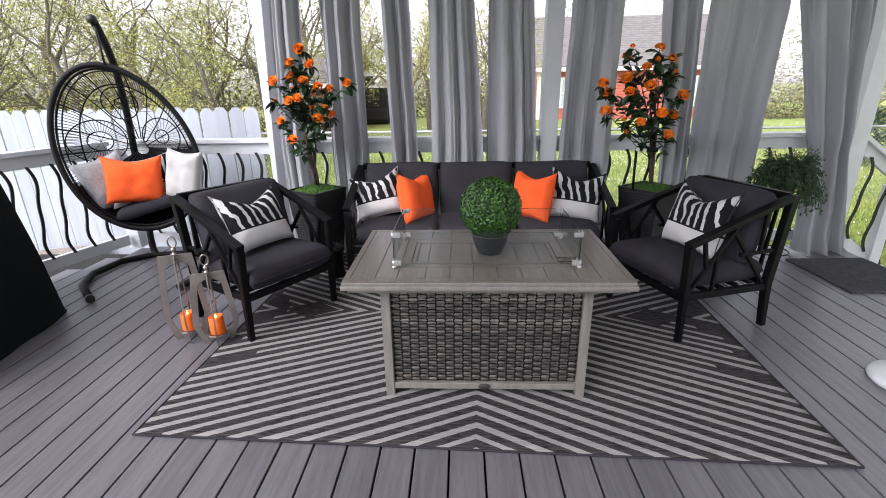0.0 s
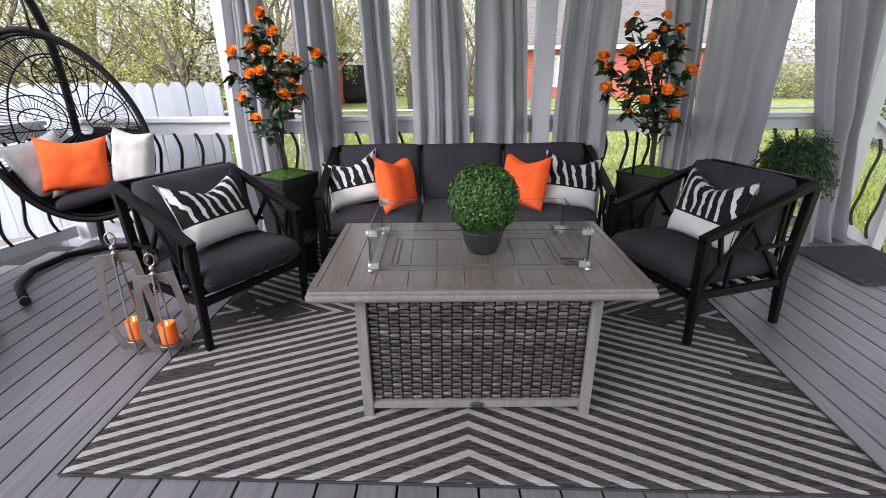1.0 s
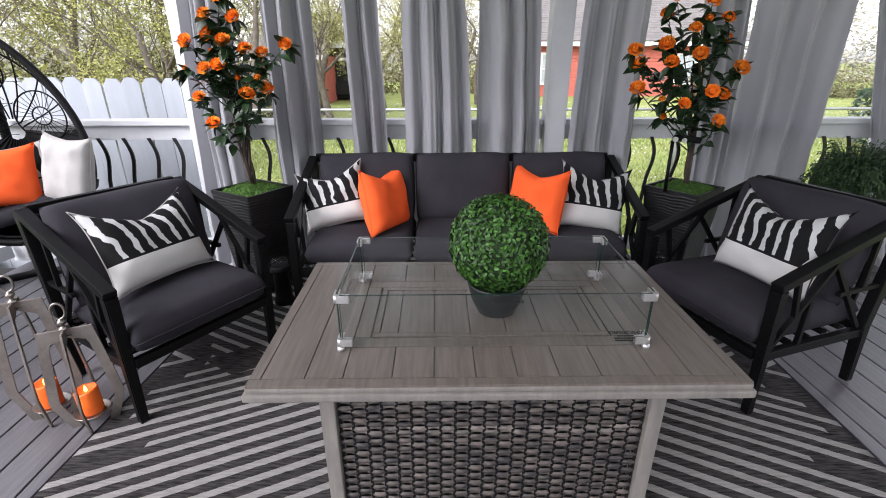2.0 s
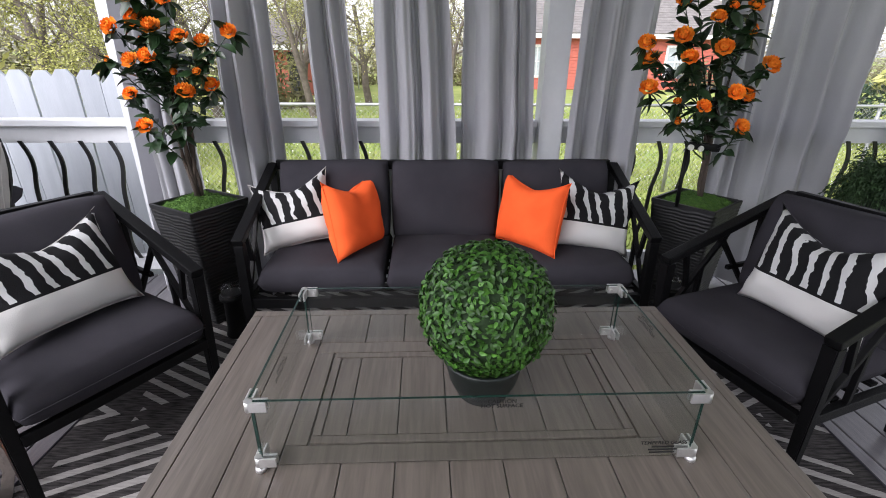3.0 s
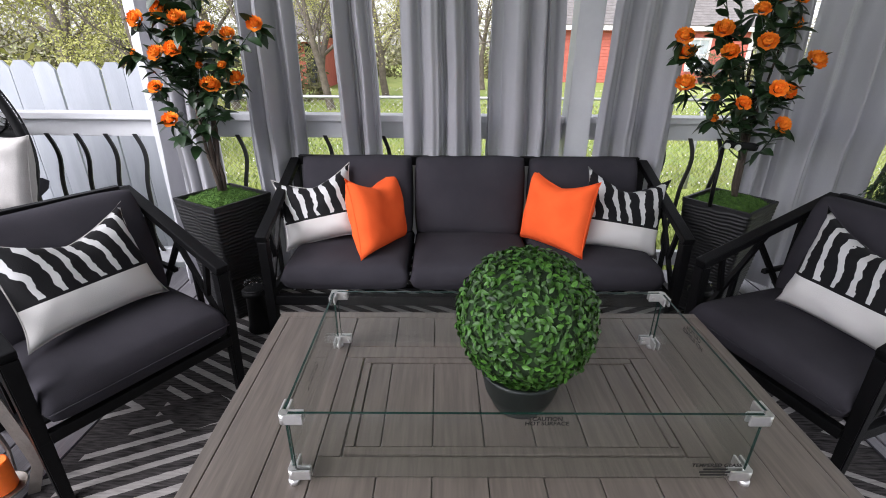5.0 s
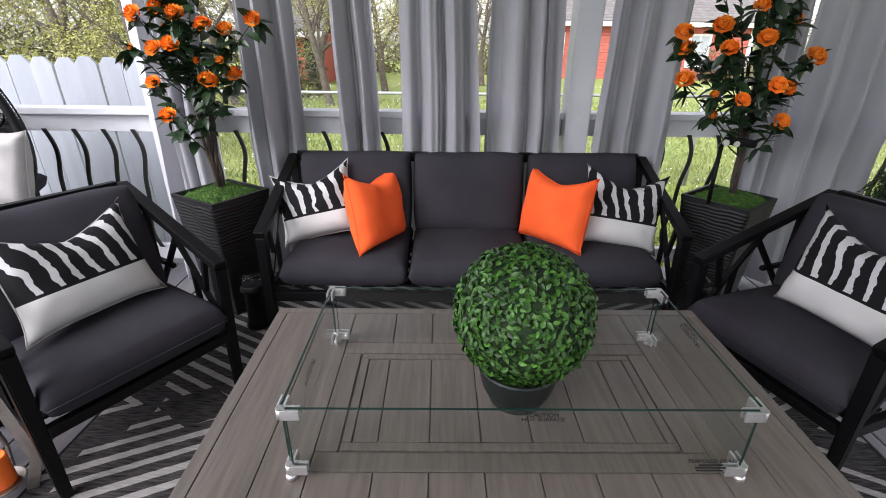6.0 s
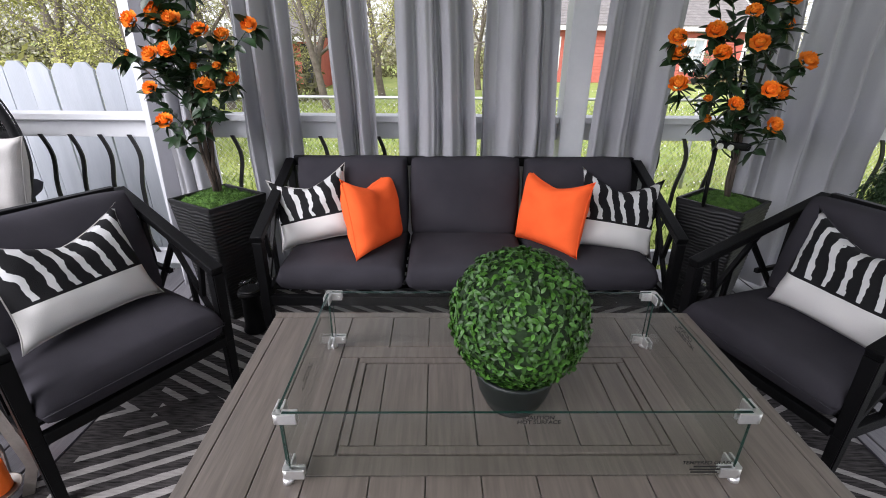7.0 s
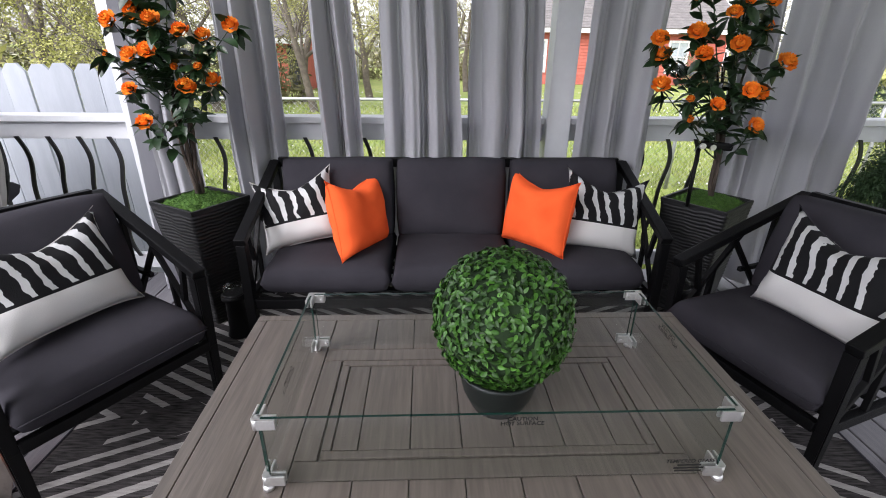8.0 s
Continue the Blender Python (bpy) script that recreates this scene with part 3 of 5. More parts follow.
lathe(bm, [(0.001, -0.004), (0.022, -0.004), (0.022, 0.0), (0.018, 0.004), (0.001, 0.004)], 20)
for v in bm.verts:
    v.co = Vector((v.co.x * 1.3 + 0.0, -0.266 - v.co.z, v.co.y * 0.7 + 0.052))
part("badge", bm, M_GROOVE, table, "small oval dark bronze badge")


def wicker_panel(width, m, seed):
    """Stakes with flat strands woven over and under them."""
    rng = random.Random(seed)
    panel = part("wicker_panel", B_stakes(width), M_ROPE, table, "woven grey and brown resin wicker")
    panel.matrix_local = m
    stakes = max(4, round(width / 0.041))
    pitch = width / stakes
    rows = 33
    zs0, zs1 = 0.076, 0.572
    rh = (zs1 - zs0) / rows
    for r in range(rows):
        bm = B()
        z = zs0 + rh * (r + 0.5)
        segs = stakes * 6
        ring = []
        for i in range(segs + 1):
            x = -width / 2 + width * i / segs
            s = math.cos(math.pi * x / pitch + (math.pi if r % 2 else 0))
            y = -0.010 - 0.0050 * s + 0.0012 * noise.noise(Vector((x * 20, r * 2.3, seed * 7)))
            hh = rh * 0.54 * (0.84 + 0.16 * s)
            zz = z + 0.0016 * noise.noise(Vector((x * 14, r * 3.1, seed)))
            ring.append([bm.verts.new((x, y + 0.0035, zz - hh)), bm.verts.new((x, y - 0.0015, zz - hh * 0.7)), bm.verts.new((x, y - 0.0035, zz)),
                         bm.verts.new((x, y - 0.0015, zz + hh * 0.7)), bm.verts.new((x, y + 0.0035, zz + hh))])
        for A, C in zip(ring, ring[1:]):
            for j in range(4):
                bm.faces.new((A[j], C[j], C[j + 1], A[j + 1])).smooth = True
        band = noise.noise(Vector((0.3, r * 0.21, 4.7))) + rng.uniform(-0.18, 0.18)
        part("strand", bm, M_WICKER_DARK if band > -0.02 else M_WICKER, panel)


def B_stakes(width):
    bm = B()
    stakes = max(4, round(width / 0.041))
    for i in range(stakes + 1):
        x = -width / 2 + width * i / stakes
        box(bm, (min(max(x, -width / 2 + 0.006), width / 2 - 0.006), -0.010, 0.324), (0.009, 0.006, 0.50), 0.001)
    return bm


wicker_panel(0.866, pose(0, -0.236, 0), 1)
wicker_panel(0.866, pose(0, 0.236, 0, 0, 0, 180), 2)
wicker_panel(0.446, pose(-0.446, 0, 0, 0, 0, -90), 3)
wicker_panel(0.446, pose(0.446, 0, 0, 0, 0, 90), 4)

# ---- glass wind guard ----
TZ = 0.008 + H + 0.002
guard = thing("glass_wind_guard", pose(0, -0.011, TZ), "clear tempered glass wind guard with silver corner clips", "wind guard")
GX, GY, G0, G1 = 0.412, 0.208, 0.015, 0.165


def text_mesh(body, size, bold=0.0):
    cu = bpy.data.curves.new("lettering", "FONT")
    cu.body, cu.size, cu.align_x, cu.align_y, cu.offset = body, size, "CENTER", "CENTER", bold
    tmp = bpy.data.objects.new("lettering", cu)
    scene.collection.objects.link(tmp)
    me = bpy.data.meshes.new_from_object(tmp.evaluated_get(bpy.context.evaluated_depsgraph_get()))
    bpy.data.objects.remove(tmp)
    me.materials.clear()
    me.materials.append(M_PRINT)
    return me


for sx, sy in ((0, -1), (0, 1), (-1, 0), (1, 0)):
    bm = B()
    if sy:
        box(bm, (0, sy * GY, (G0 + G1) / 2), (GX * 2 - 0.012, 0.0038, G1 - G0))
    else:
        box(bm, (sx * GX, 0, (G0 + G1) / 2), (0.0038, GY * 2 - 0.012, G1 - G0))
    pane = part("pane", bm, M_GLASS, guard)
    bm = B()
    if sy:
        box(bm, (0, sy * GY, G1 + 0.001), (GX * 2 - 0.012, 0.0040, 0.0009))
    else:
        box(bm, (sx * GX, 0, G1 + 0.001), (0.0040, GY * 2 - 0.012, 0.0009))
    part("polished_edge", bm, M_EDGE, pane, "green polished glass edge")
    for end in (-1, 1):
        bm = B()
        if sy:
            box(bm, (end * (GX - 0.007), sy * GY, (G0 + G1) / 2), (0.0010, 0.0040, G1 - G0))
        else:
            box(bm, (sx * GX, end * (GY - 0.007), (G0 + G1) / 2), (0.0040, 0.0010, G1 - G0))
        part("polished_edge", bm, M_EDGE, pane, "green polished glass edge")
    words = []
    if sy == -1:
        words = [("CAUTION", 0.0115, (0.035, -GY - 0.004, 0.157), (90, 0, 0)), ("HOT SURFACE", 0.0115, (0.035, -GY - 0.004, 0.147), (90, 0, 0)),
                 ("TEMPERED GLASS", 0.0115, (0.350, -GY - 0.004, 0.050), (90, 0, 0))]
        for k, w in enumerate((0.055, 0.07, 0.062)):
            bm = B()
            box(bm, (0.350, -GY - 0.0035, 0.040 - 0.007 * k), (w * 0.8, 0.0006, 0.0035))
            part("print_bar", bm, M_PRINT, pane, "small black print")
    if sx == 1:
        words = [("CAUTION", 0.013, (GX + 0.004, 0.05, 0.15), (90, 0, 90)), ("HOT SURFACE", 0.013, (GX + 0.004, 0.05, 0.138), (90, 0, 90))]
    if sx == -1:
        words = [("CAUTION", 0.013, (-GX - 0.004, -0.02, 0.10), (90, 0, -90)), ("HOT SURFACE", 0.013, (-GX - 0.004, -0.02, 0.088), (90, 0, -90))]
    for body, size, loc, rot in words:
        o = part("lettering", text_mesh(body, size, 0.0003), M_PRINT, pane, "black warning print")
        o.matrix_local = pose(*loc, *rot)
for sx in (-1, 1):
    for sy in (-1, 1):
        for z in (G0 + 0.0105, G1 - 0.009):
            bm = B()
            for dy in (-0.0055, 0.0055):
                box(bm, (sx * (GX - 0.016), sy * GY + dy, z), (0.034, 0.0045, 0.021), 0.0012)
                box(bm, (sx * GX + dy, sy * (GY - 0.016), z), (0.0045, 0.034, 0.021), 0.0012)
            lathe(bm, [(0.008, -0.0105), (0.008, 0.0105)], 16, (sx * GX, sy * GY, z))
            br = part("corner_clip", bm, M_METAL, guard, "silver corner clip")
            bm = B()
            tube(bm, [(sx * (GX - 0.026), sy * (GY - 0.0095), z), (sx * (GX - 0.026), sy * (GY - 0.0135), z)], 0.004, 8)
            part("screw", bm, M_METAL, br)
        bm = B()
        lathe(bm, [(0.007, 0.0), (0.010, 0.002), (0.010, 0.010), (0.006, 0.013)], 16, (sx * GX, sy * GY, 0.0))
        part("foot", bm, M_METAL, guard)


# ---- lounge chairs and sofa ----
def lattice_side(thing_ob, x, depth, zs, za, zb):
    """Open side panel: sloping arm, posts and a bar lattice. The front is at y = 0."""
    bm = B()
    beam(bm, (x, -0.012, za), (x, depth, zb), 0.05, 0.032, 0.005)
    part("armrest", bm, M_FRAME, thing_ob)
    def arm_z(y):
        return za + (zb - za) * y / depth - 0.014

    def bar(*ends):
        bm = B()
        beam(bm, *[(x, depth * f, z) for f, z in ends], 0.019, 0.019, 0.002, up=(0, 1, 0) if abs(ends[0][0] - ends[1][0]) < 0.1 else (0, 0, 1))
        part("lattice_bar", bm, M_FRAME, thing_ob)

    z1 = zs + 0.01
    mid = zs + (zb - zs) * 0.40
    top = arm_z(depth * 0.50)
    rise = (top - z1) / 0.44
    bar((0.05, z1), (0.49, top))
    bar((0.15, arm_z(depth * 0.15)), (0.21, z1 + rise * 0.16))
    bar((0.31, z1), (0.31, z1 + rise * 0.26))
    bar((0.44, z1 + rise * 0.39), (0.86, z1))
    bar((0.55, mid), (0.97, mid))
    bar((0.76, mid), (0.76, arm_z(depth * 0.76)))


def taper_leg(bm, a, b, w0, w1):
    """Square leg from its foot a (w0 wide) to its top b (w1 wide)."""
    a, b = Vector(a), Vector(b)
    rows = [[bm.verts.new(p + Vector((dx * w / 2, dy * w / 2, 0))) for dx, dy in ((-1, -1), (1, -1), (1, 1), (-1, 1))] for p, w in ((a, w0), (a.lerp(b, 0.06), w0 + 0.004), (b, w1))]
    for A, C in zip(rows, rows[1:]):
        for k in range(4):
            bm.faces.new((A[k], A[(k + 1) % 4], C[(k + 1) % 4], C[k]))
    bm.faces.new(rows[0][::-1])
    bm.faces.new(rows[-1])
    bmesh.ops.bevel(bm, geom=[e for e in bm.edges if abs(e.verts[0].co.z - e.verts[1].co.z) > 0.05], offset=0.004, segments=2, affect="EDGES")


def lounge_chair(m, label, w=0.68, d=0.66):
    c = thing("lounge_chair", m, label, "chair", "lounge chairs round the table")
    za, zb, zs = 0.588, 0.800, 0.285
    for sx in (-1, 1):
        bm = B()
        x = sx * (w / 2 - 0.022)
        taper_leg(bm, (x, 0.030, 0.0), (x, 0.008, za - 0.014), 0.030, 0.046)
        part("front_leg", bm, M_FRAME, c)
        bm = B()
        taper_leg(bm, (x, d - 0.020, 0.0), (x, d - 0.055, zs + 0.01), 0.034, 0.046)
        beam(bm, (x, d - 0.055, zs - 0.02), (x, d + 0.005, zb + 0.010), 0.042, 0.048, 0.004, up=(0, 1, 0))
        part("rear_leg", bm, M_FRAME, c)
        bm = B()
        beam(bm, (x, 0, zs), (x, d - 0.05, zs - 0.02), 0.03, 0.04, 0.003)
        part("side_rail", bm, M_FRAME, c)
        lattice_side(c, x, d, zs, za, zb)
    bm = B()
    box(bm, (0, 0.005, zs - 0.005), (w - 0.08, 0.03, 0.04), 0.003)
    part("front_rail", bm, M_FRAME, c)
    bm = B()
    box(bm, (0, d + 0.002, zb), (w - 0.08, 0.032, 0.04), 0.003)
    part("top_rail", bm, M_FRAME, c)
    bm = B()
    box(bm, (0, d - 0.055, zs - 0.005), (w - 0.08, 0.03, 0.04), 0.003)
    part("back_rail", bm, M_FRAME, c)
    for i in range(5):
        bm = B()
        x = (w - 0.18) * (-0.5 + 0.25 * i)
        beam(bm, (x, d - 0.05, zs), (x, d - 0.002, zb), 0.02, 0.016, 0.002, up=(0, 1, 0))
        part("back_slat", bm, M_FRAME, c)
    for i in range(5):
        bm = B()
        y = 0.09 + 0.11 * i
        box(bm, (0, y, zs + 0.004), (w - 0.09, 0.04, 0.012), 0.002)
        part("seat_slat", bm, M_FRAME, c)
    bm = B()
    cushion(bm, w - 0.085, d - 0.04, 0.145, 0.022)
    bmesh.ops.transform(bm, matrix=pose(0, d * 0.5 - 0.052, zs + 0.010, -1.5), verts=bm.verts)
    seat = part("seat_cushion", bm, M_CUSHION, c, "charcoal canvas seat cushion")
    bm = B()
    k = 14
    zz = zs + 0.085
    tube(bm, [((w / 2 - 0.050) * (-1 + 2 * i / k), -0.034, zz) for i in range(k + 1)], 0.0028, 6)
    part("piping", bm, M_CUSHION, seat)
    bm = B()
    cushion(bm, w - 0.080, 0.45, 0.14, 0.04, soft=0.05)
    bmesh.ops.transform(bm, matrix=pose(0, d - 0.102, zs + 0.315, 76), verts=bm.verts)
    part("back_cushion", bm, M_CUSHION, c, "charcoal canvas back cushion")
    return c


def facing(dx, dy):
    return math.degrees(math.atan2(dy, dx)) + 90


def zebra_pillow(m, w, h, t, seed, label, dent=0.05):
    p = thing("lumbar_pillow", m, label, "pillow", "black and white printed pillows")
    bm = B()
    pillow(bm, w, h, t, dent, seed, ears=0.07)
    cover = part("cover", bm, M_ZEBRA, p)
    bm = B()
    tube(bm, seam_loop(w, h, dent, 0.07), 0.0028, 5, closed=True)
    part("piping", bm, M_PALE if seed % 2 else M_CUSHION, p)
    return p


def plain_pillow(m, w, h, t, seed, material, label, dent=0.07, group="orange pillows"):
    p = thing("throw_pillow", m, label, "pillow", group)
    bm = B()
    pillow(bm, w, h, t, dent, seed)
    part("cover", bm, material, p)
    bm = B()
    tube(bm, seam_loop(w, h, dent), 0.0022, 5, closed=True)
    part("seam", bm, material, p)
    return p


# the front edge's middle and the way each chair faces
LC = pose(-1.158, 0.490, 0.008, 0, 0, 56.9)
RC = pose(1.007, 0.541, 0.008, 0, 0, -70.4)
lounge_chair(LC, "black metal lounge chair with charcoal cushions, beside the lanterns", 0.69, 0.62)
lounge_chair(RC, "black metal lounge chair with charcoal cushions, beside the doormat", 0.68, 0.68)
zebra_pillow(pose(-1.421, 0.650, 0.647, -25.7, 1.8, 65.5), 0.455, 0.365, 0.15, 1, "black and silver striped pillow with white half on a chair", 0.085)
zebra_pillow(pose(1.302, 0.568, 0.657, -17, -1.9, -79), 0.464, 0.379, 0.15, 2, "black and silver striped pillow with white half on a chair", 0.085)

sofa = thing("sofa", pose(0.012, 1.085, 0.008), "long black metal sofa with three charcoal seat cushions", "sofa")
SW, SD = 1.95, 0.64
za, zb, zs = 0.578, 0.79, 0.285
for sx in (-1, 1):
    x = sx * (SW / 2 - 0.022)
    bm = B()
    beam(bm, (x, 0.0, 0.0), (x, 0.012, za - 0.014), 0.042, 0.046, 0.004, up=(0, 1, 0))
    part("front_leg", bm, M_FRAME, sofa)
    bm = B()
    beam(bm, (x, SD - 0.05, 0.0), (x, SD - 0.055, zs), 0.042, 0.042, 0.004, up=(0, 1, 0))
    beam(bm, (x, SD - 0.055, zs - 0.02), (x, SD - 0.01, zb + 0.01), 0.042, 0.042, 0.004, up=(0, 1, 0))
    part("rear_leg", bm, M_FRAME, sofa)
    bm = B()
    beam(bm, (x, 0, zs), (x, SD - 0.05, zs), 0.03, 0.04, 0.003)
    part("side_rail", bm, M_FRAME, sofa)
    lattice_side(sofa, x, SD - 0.02, zs, za, zb)
for y, z, nm in ((0.01, zs - 0.02, "front_rail"), (SD - 0.055, zs - 0.005, "back_rail"), (SD - 0.012, zb, "top_rail")):
    bm = B()
    box(bm, (0, y, z), (SW - 0.08, 0.03, 0.05), 0.003)
    part(nm, bm, M_FRAME, sofa)
for i in range(6):
    bm = B()
    box(bm, (0, 0.09 + 0.095 * i, zs + 0.006), (SW - 0.09, 0.04, 0.010), 0.002)
    part("seat_slat", bm, M_FRAME, sofa)
for i in range(15):
    bm = B()
    x = -0.896 + 0.128 * i
    beam(bm, (x, SD - 0.05, zs), (x, SD - 0.016, zb), 0.02, 0.016, 0.002, up=(0, 1, 0))
    part("back_slat", bm, M_FRAME, sofa)
for i in range(3):
    cx = -0.600 + 0.600 * i
    bm = B()
    cushion(bm, 0.594, 0.58, 0.145, 0.015)
    bmesh.ops.transform(bm, matrix=pose(cx, 0.285, zs + 0.014, -0.5), verts=bm.verts)
    seat = part("seat_cushion", bm, M_CUSHION, sofa, "charcoal canvas seat cushion")
    bm = B()
    cushion(bm, 0.592, 0.43, 0.14, 0.035, soft=0.06)
    bmesh.ops.transform(bm, matrix=pose(cx, 0.575, zs + 0.328, 80, 0, (0.6, -0.4, 1.2)[i]), verts=bm.verts)
    part("back_cushion", bm, M_CUSHION, sofa, "charcoal canvas back cushion")

plain_pillow(pose(-0.458, 1.373, 0.618, -13, 6.2, 66), 0.425, 0.375, 0.16, 3, M_ORANGE, "bright orange throw pillow on the sofa", 0.06)
plain_pillow(pose(0.436, 1.367, 0.625, -14, -3.3, -55), 0.41, 0.36, 0.16, 4, M_ORANGE, "bright orange throw pillow on the sofa", 0.055)
zebra_pillow(pose(-0.769, 1.423, 0.622, -24, -12, 5), 0.385, 0.35, 0.15, 5, "black and silver striped pillow with a white half, on the sofa", 0.07)
zebra_pillow(pose(0.766, 1.370, 0.622, -22, 8.7, -3), 0.40, 0.38, 0.15, 6, "black and silver striped pillow with white half on the sofa", 0.08)


# ---- planters with flowering shrubs ----
def leaf_mesh(name, material, L, W, fold=0.25, curl=0.2):
    bm = B()
    prof = ((0, 0.02), (0.22, 0.75), (0.5, 1.0), (0.8, 0.6), (1.0, 0.0))
    mid = [bm.verts.new((0, L * t, -curl * L * t * t)) for t, _ in prof]
    for sx in (-1, 1):
        e = [bm.verts.new((sx * W / 2 * w, L * t, -curl * L * t * t + fold * W / 2 * w)) for t, w in prof[:-1]]
        for i in range(3):
            bm.faces.new((mid[i], mid[i + 1], e[i + 1], e[i]) if sx > 0 else (mid[i], e[i], e[i + 1], mid[i + 1])).smooth = True
        bm.faces.new((mid[3], mid[4], e[3]) if sx > 0 else (mid[3], e[3], mid[4])).smooth = True
    me = bpy.data.meshes.new(name)
    bm.to_mesh(me)
    bm.free()
    me.materials.append(material)
    return me


def aim(p, d, roll=0.0, s=1.0):
    """A pose at p whose y axis points along d."""
    y = Vector(d).normalized()
    x = y.cross(Vector((0, 0, 1)))
    x = x.normalized() if x.length > 1e-4 else Vector((1, 0, 0))
    z = x.cross(y)
    m = Matrix((x, y, z)).transposed().to_4x4()
    m.translation = p
    return m @ Matrix.Rotation(roll, 4, "Y") @ Matrix.Scale(s, 4)


def flower_mesh(R, seed):
    """Full double blossom: rings of cupped petals that close towards the heart. Its y axis is the stalk's way."""
    rng = random.Random(seed)
    bm = B()
    for ring, (count, rad, lift, size) in enumerate(((8, 0.95, 0.10, 0.62), (8, 0.72, 0.32, 0.56), (7, 0.50, 0.52, 0.48), (6, 0.30, 0.66, 0.40), (4, 0.12, 0.74, 0.30))):
        for i in range(count):
            a = 2 * math.pi * (i + 0.5 * (ring % 2)) / count + rng.uniform(-0.15, 0.15)
            ca, sa = math.cos(a), math.sin(a)
            open_ = 1.15 - 0.31 * ring + rng.uniform(-0.1, 0.1)
            w = R * size * 0.85
            def fn(s, t):
                u = (s - 0.5) * 2
                half = w * 0.62 * math.sin(math.pi * min(0.97, 0.18 + 0.66 * t)) * u
                length = R * size * t
                out = rad * R * 0.35 + math.sin(open_) * length - R * 0.06 * t * t
                up = lift * R * 0.75 + math.cos(open_) * length + R * 0.16 * u * u * t + R * 0.05 * math.sin(7 * u + a) * t * t
                return (ca * out - sa * half, up, sa * out + ca * half)
            patch(bm, fn, 4, 3)
    bmesh.ops.create_uvsphere(bm, u_segments=8, v_segments=6, radius=R * 0.40, matrix=Matrix.Translation((0, R * 0.52, 0)))
    me = bpy.data.meshes.new("blossom")
    bmesh.ops.recalc_face_normals(bm, faces=bm.faces)
    bm.to_mesh(me)
    bm.free()
    me.materials.append(M_PETAL)
    return me


BLOSSOMS = [flower_mesh(0.049, 1), flower_mesh(0.044, 2), flower_mesh(0.033, 3)]
SHRUB_LEAF = leaf_mesh("leaf", M_LEAF, 0.092, 0.044, 0.35, 0.25)


def planter(m, label):
    p = thing("planter", m, label, "planter", "tall planters")
    T, Bt, h = 0.166, 0.112, 0.652
    bm = B()
    for k in range(4):
        def fn(a, b):
            z = h * b
            half = Bt + (T - Bt) * b
            x = (a * 2 - 1) * half
            f = z / 0.0185 + 0.55 * noise.noise(Vector((x * 14, z * 9, k * 5.0))) + 0.25 * noise.noise(Vector((x * 40, z * 20, k)))
            ridge = 0.0062 * abs(math.sin(math.pi * f)) * min(1, (1 - abs(a * 2 - 1)) * 14)
            if b > 0.972:
                ridge = 0.002
            q = Matrix.Rotation(k * math.pi / 2, 4, "Z") @ Vector((x, -half - ridge, z))
            return q
        patch(bm, fn, 26, 150)
    bmesh.ops.remove_doubles(bm, verts=bm.verts, dist=0.0004)
    part("body", bm, M_PLANTER, p, "wavy horizontal ribs")
    bm = B()
    for k in range(4):
        mm = Matrix.Rotation(k * math.pi / 2, 4, "Z")
        box(bm, (0, -T + 0.006, h - 0.006), (2 * T - 0.004, 0.014, 0.016), 0.002, mm)
    part("rim", bm, M_PLANTER, p)
    bm = B()
    rngm = random.Random(5)
    def moss(a, b):
        x, y = (a * 2 - 1) * (T - 0.014), (b * 2 - 1) * (T - 0.014)
        d = max(abs(a * 2 - 1), abs(b * 2 - 1))
        z = h - 0.03 + 0.055 * (1 - d ** 2.2) + 0.014 * noise.noise(Vector((x * 18, y * 18, m.translation.x))) + 0.006 * noise.noise(Vector((x * 70, y * 70, 2)))
        return (x, y, z)
    patch(bm, moss, 44, 44)
    soil = part("moss", bm, M_MOSS, p, "bright green moss top")
    bm = B()
    for _ in range(2600):
        a, b = rngm.random(), rngm.random()
        q = Vector(moss(a, b))
        d = Vector((rngm.uniform(-1, 1), rngm.uniform(-1, 1), rngm.uniform(0.4, 1.2))).normalized() * rngm.uniform(0.007, 0.015)
        s = d.orthogonal().normalized() * 0.0016
        bm.faces.new((bm.verts.new(q - s), bm.verts.new(q + s), bm.verts.new(q + d)))
    me = bpy.data.meshes.new("moss_nap")
    bm.to_mesh(me)
    bm.free()
    me.materials.append(M_MOSS)
    tagged(part("moss_nap", me, M_MOSS, soil), kind="stuff")
    return p


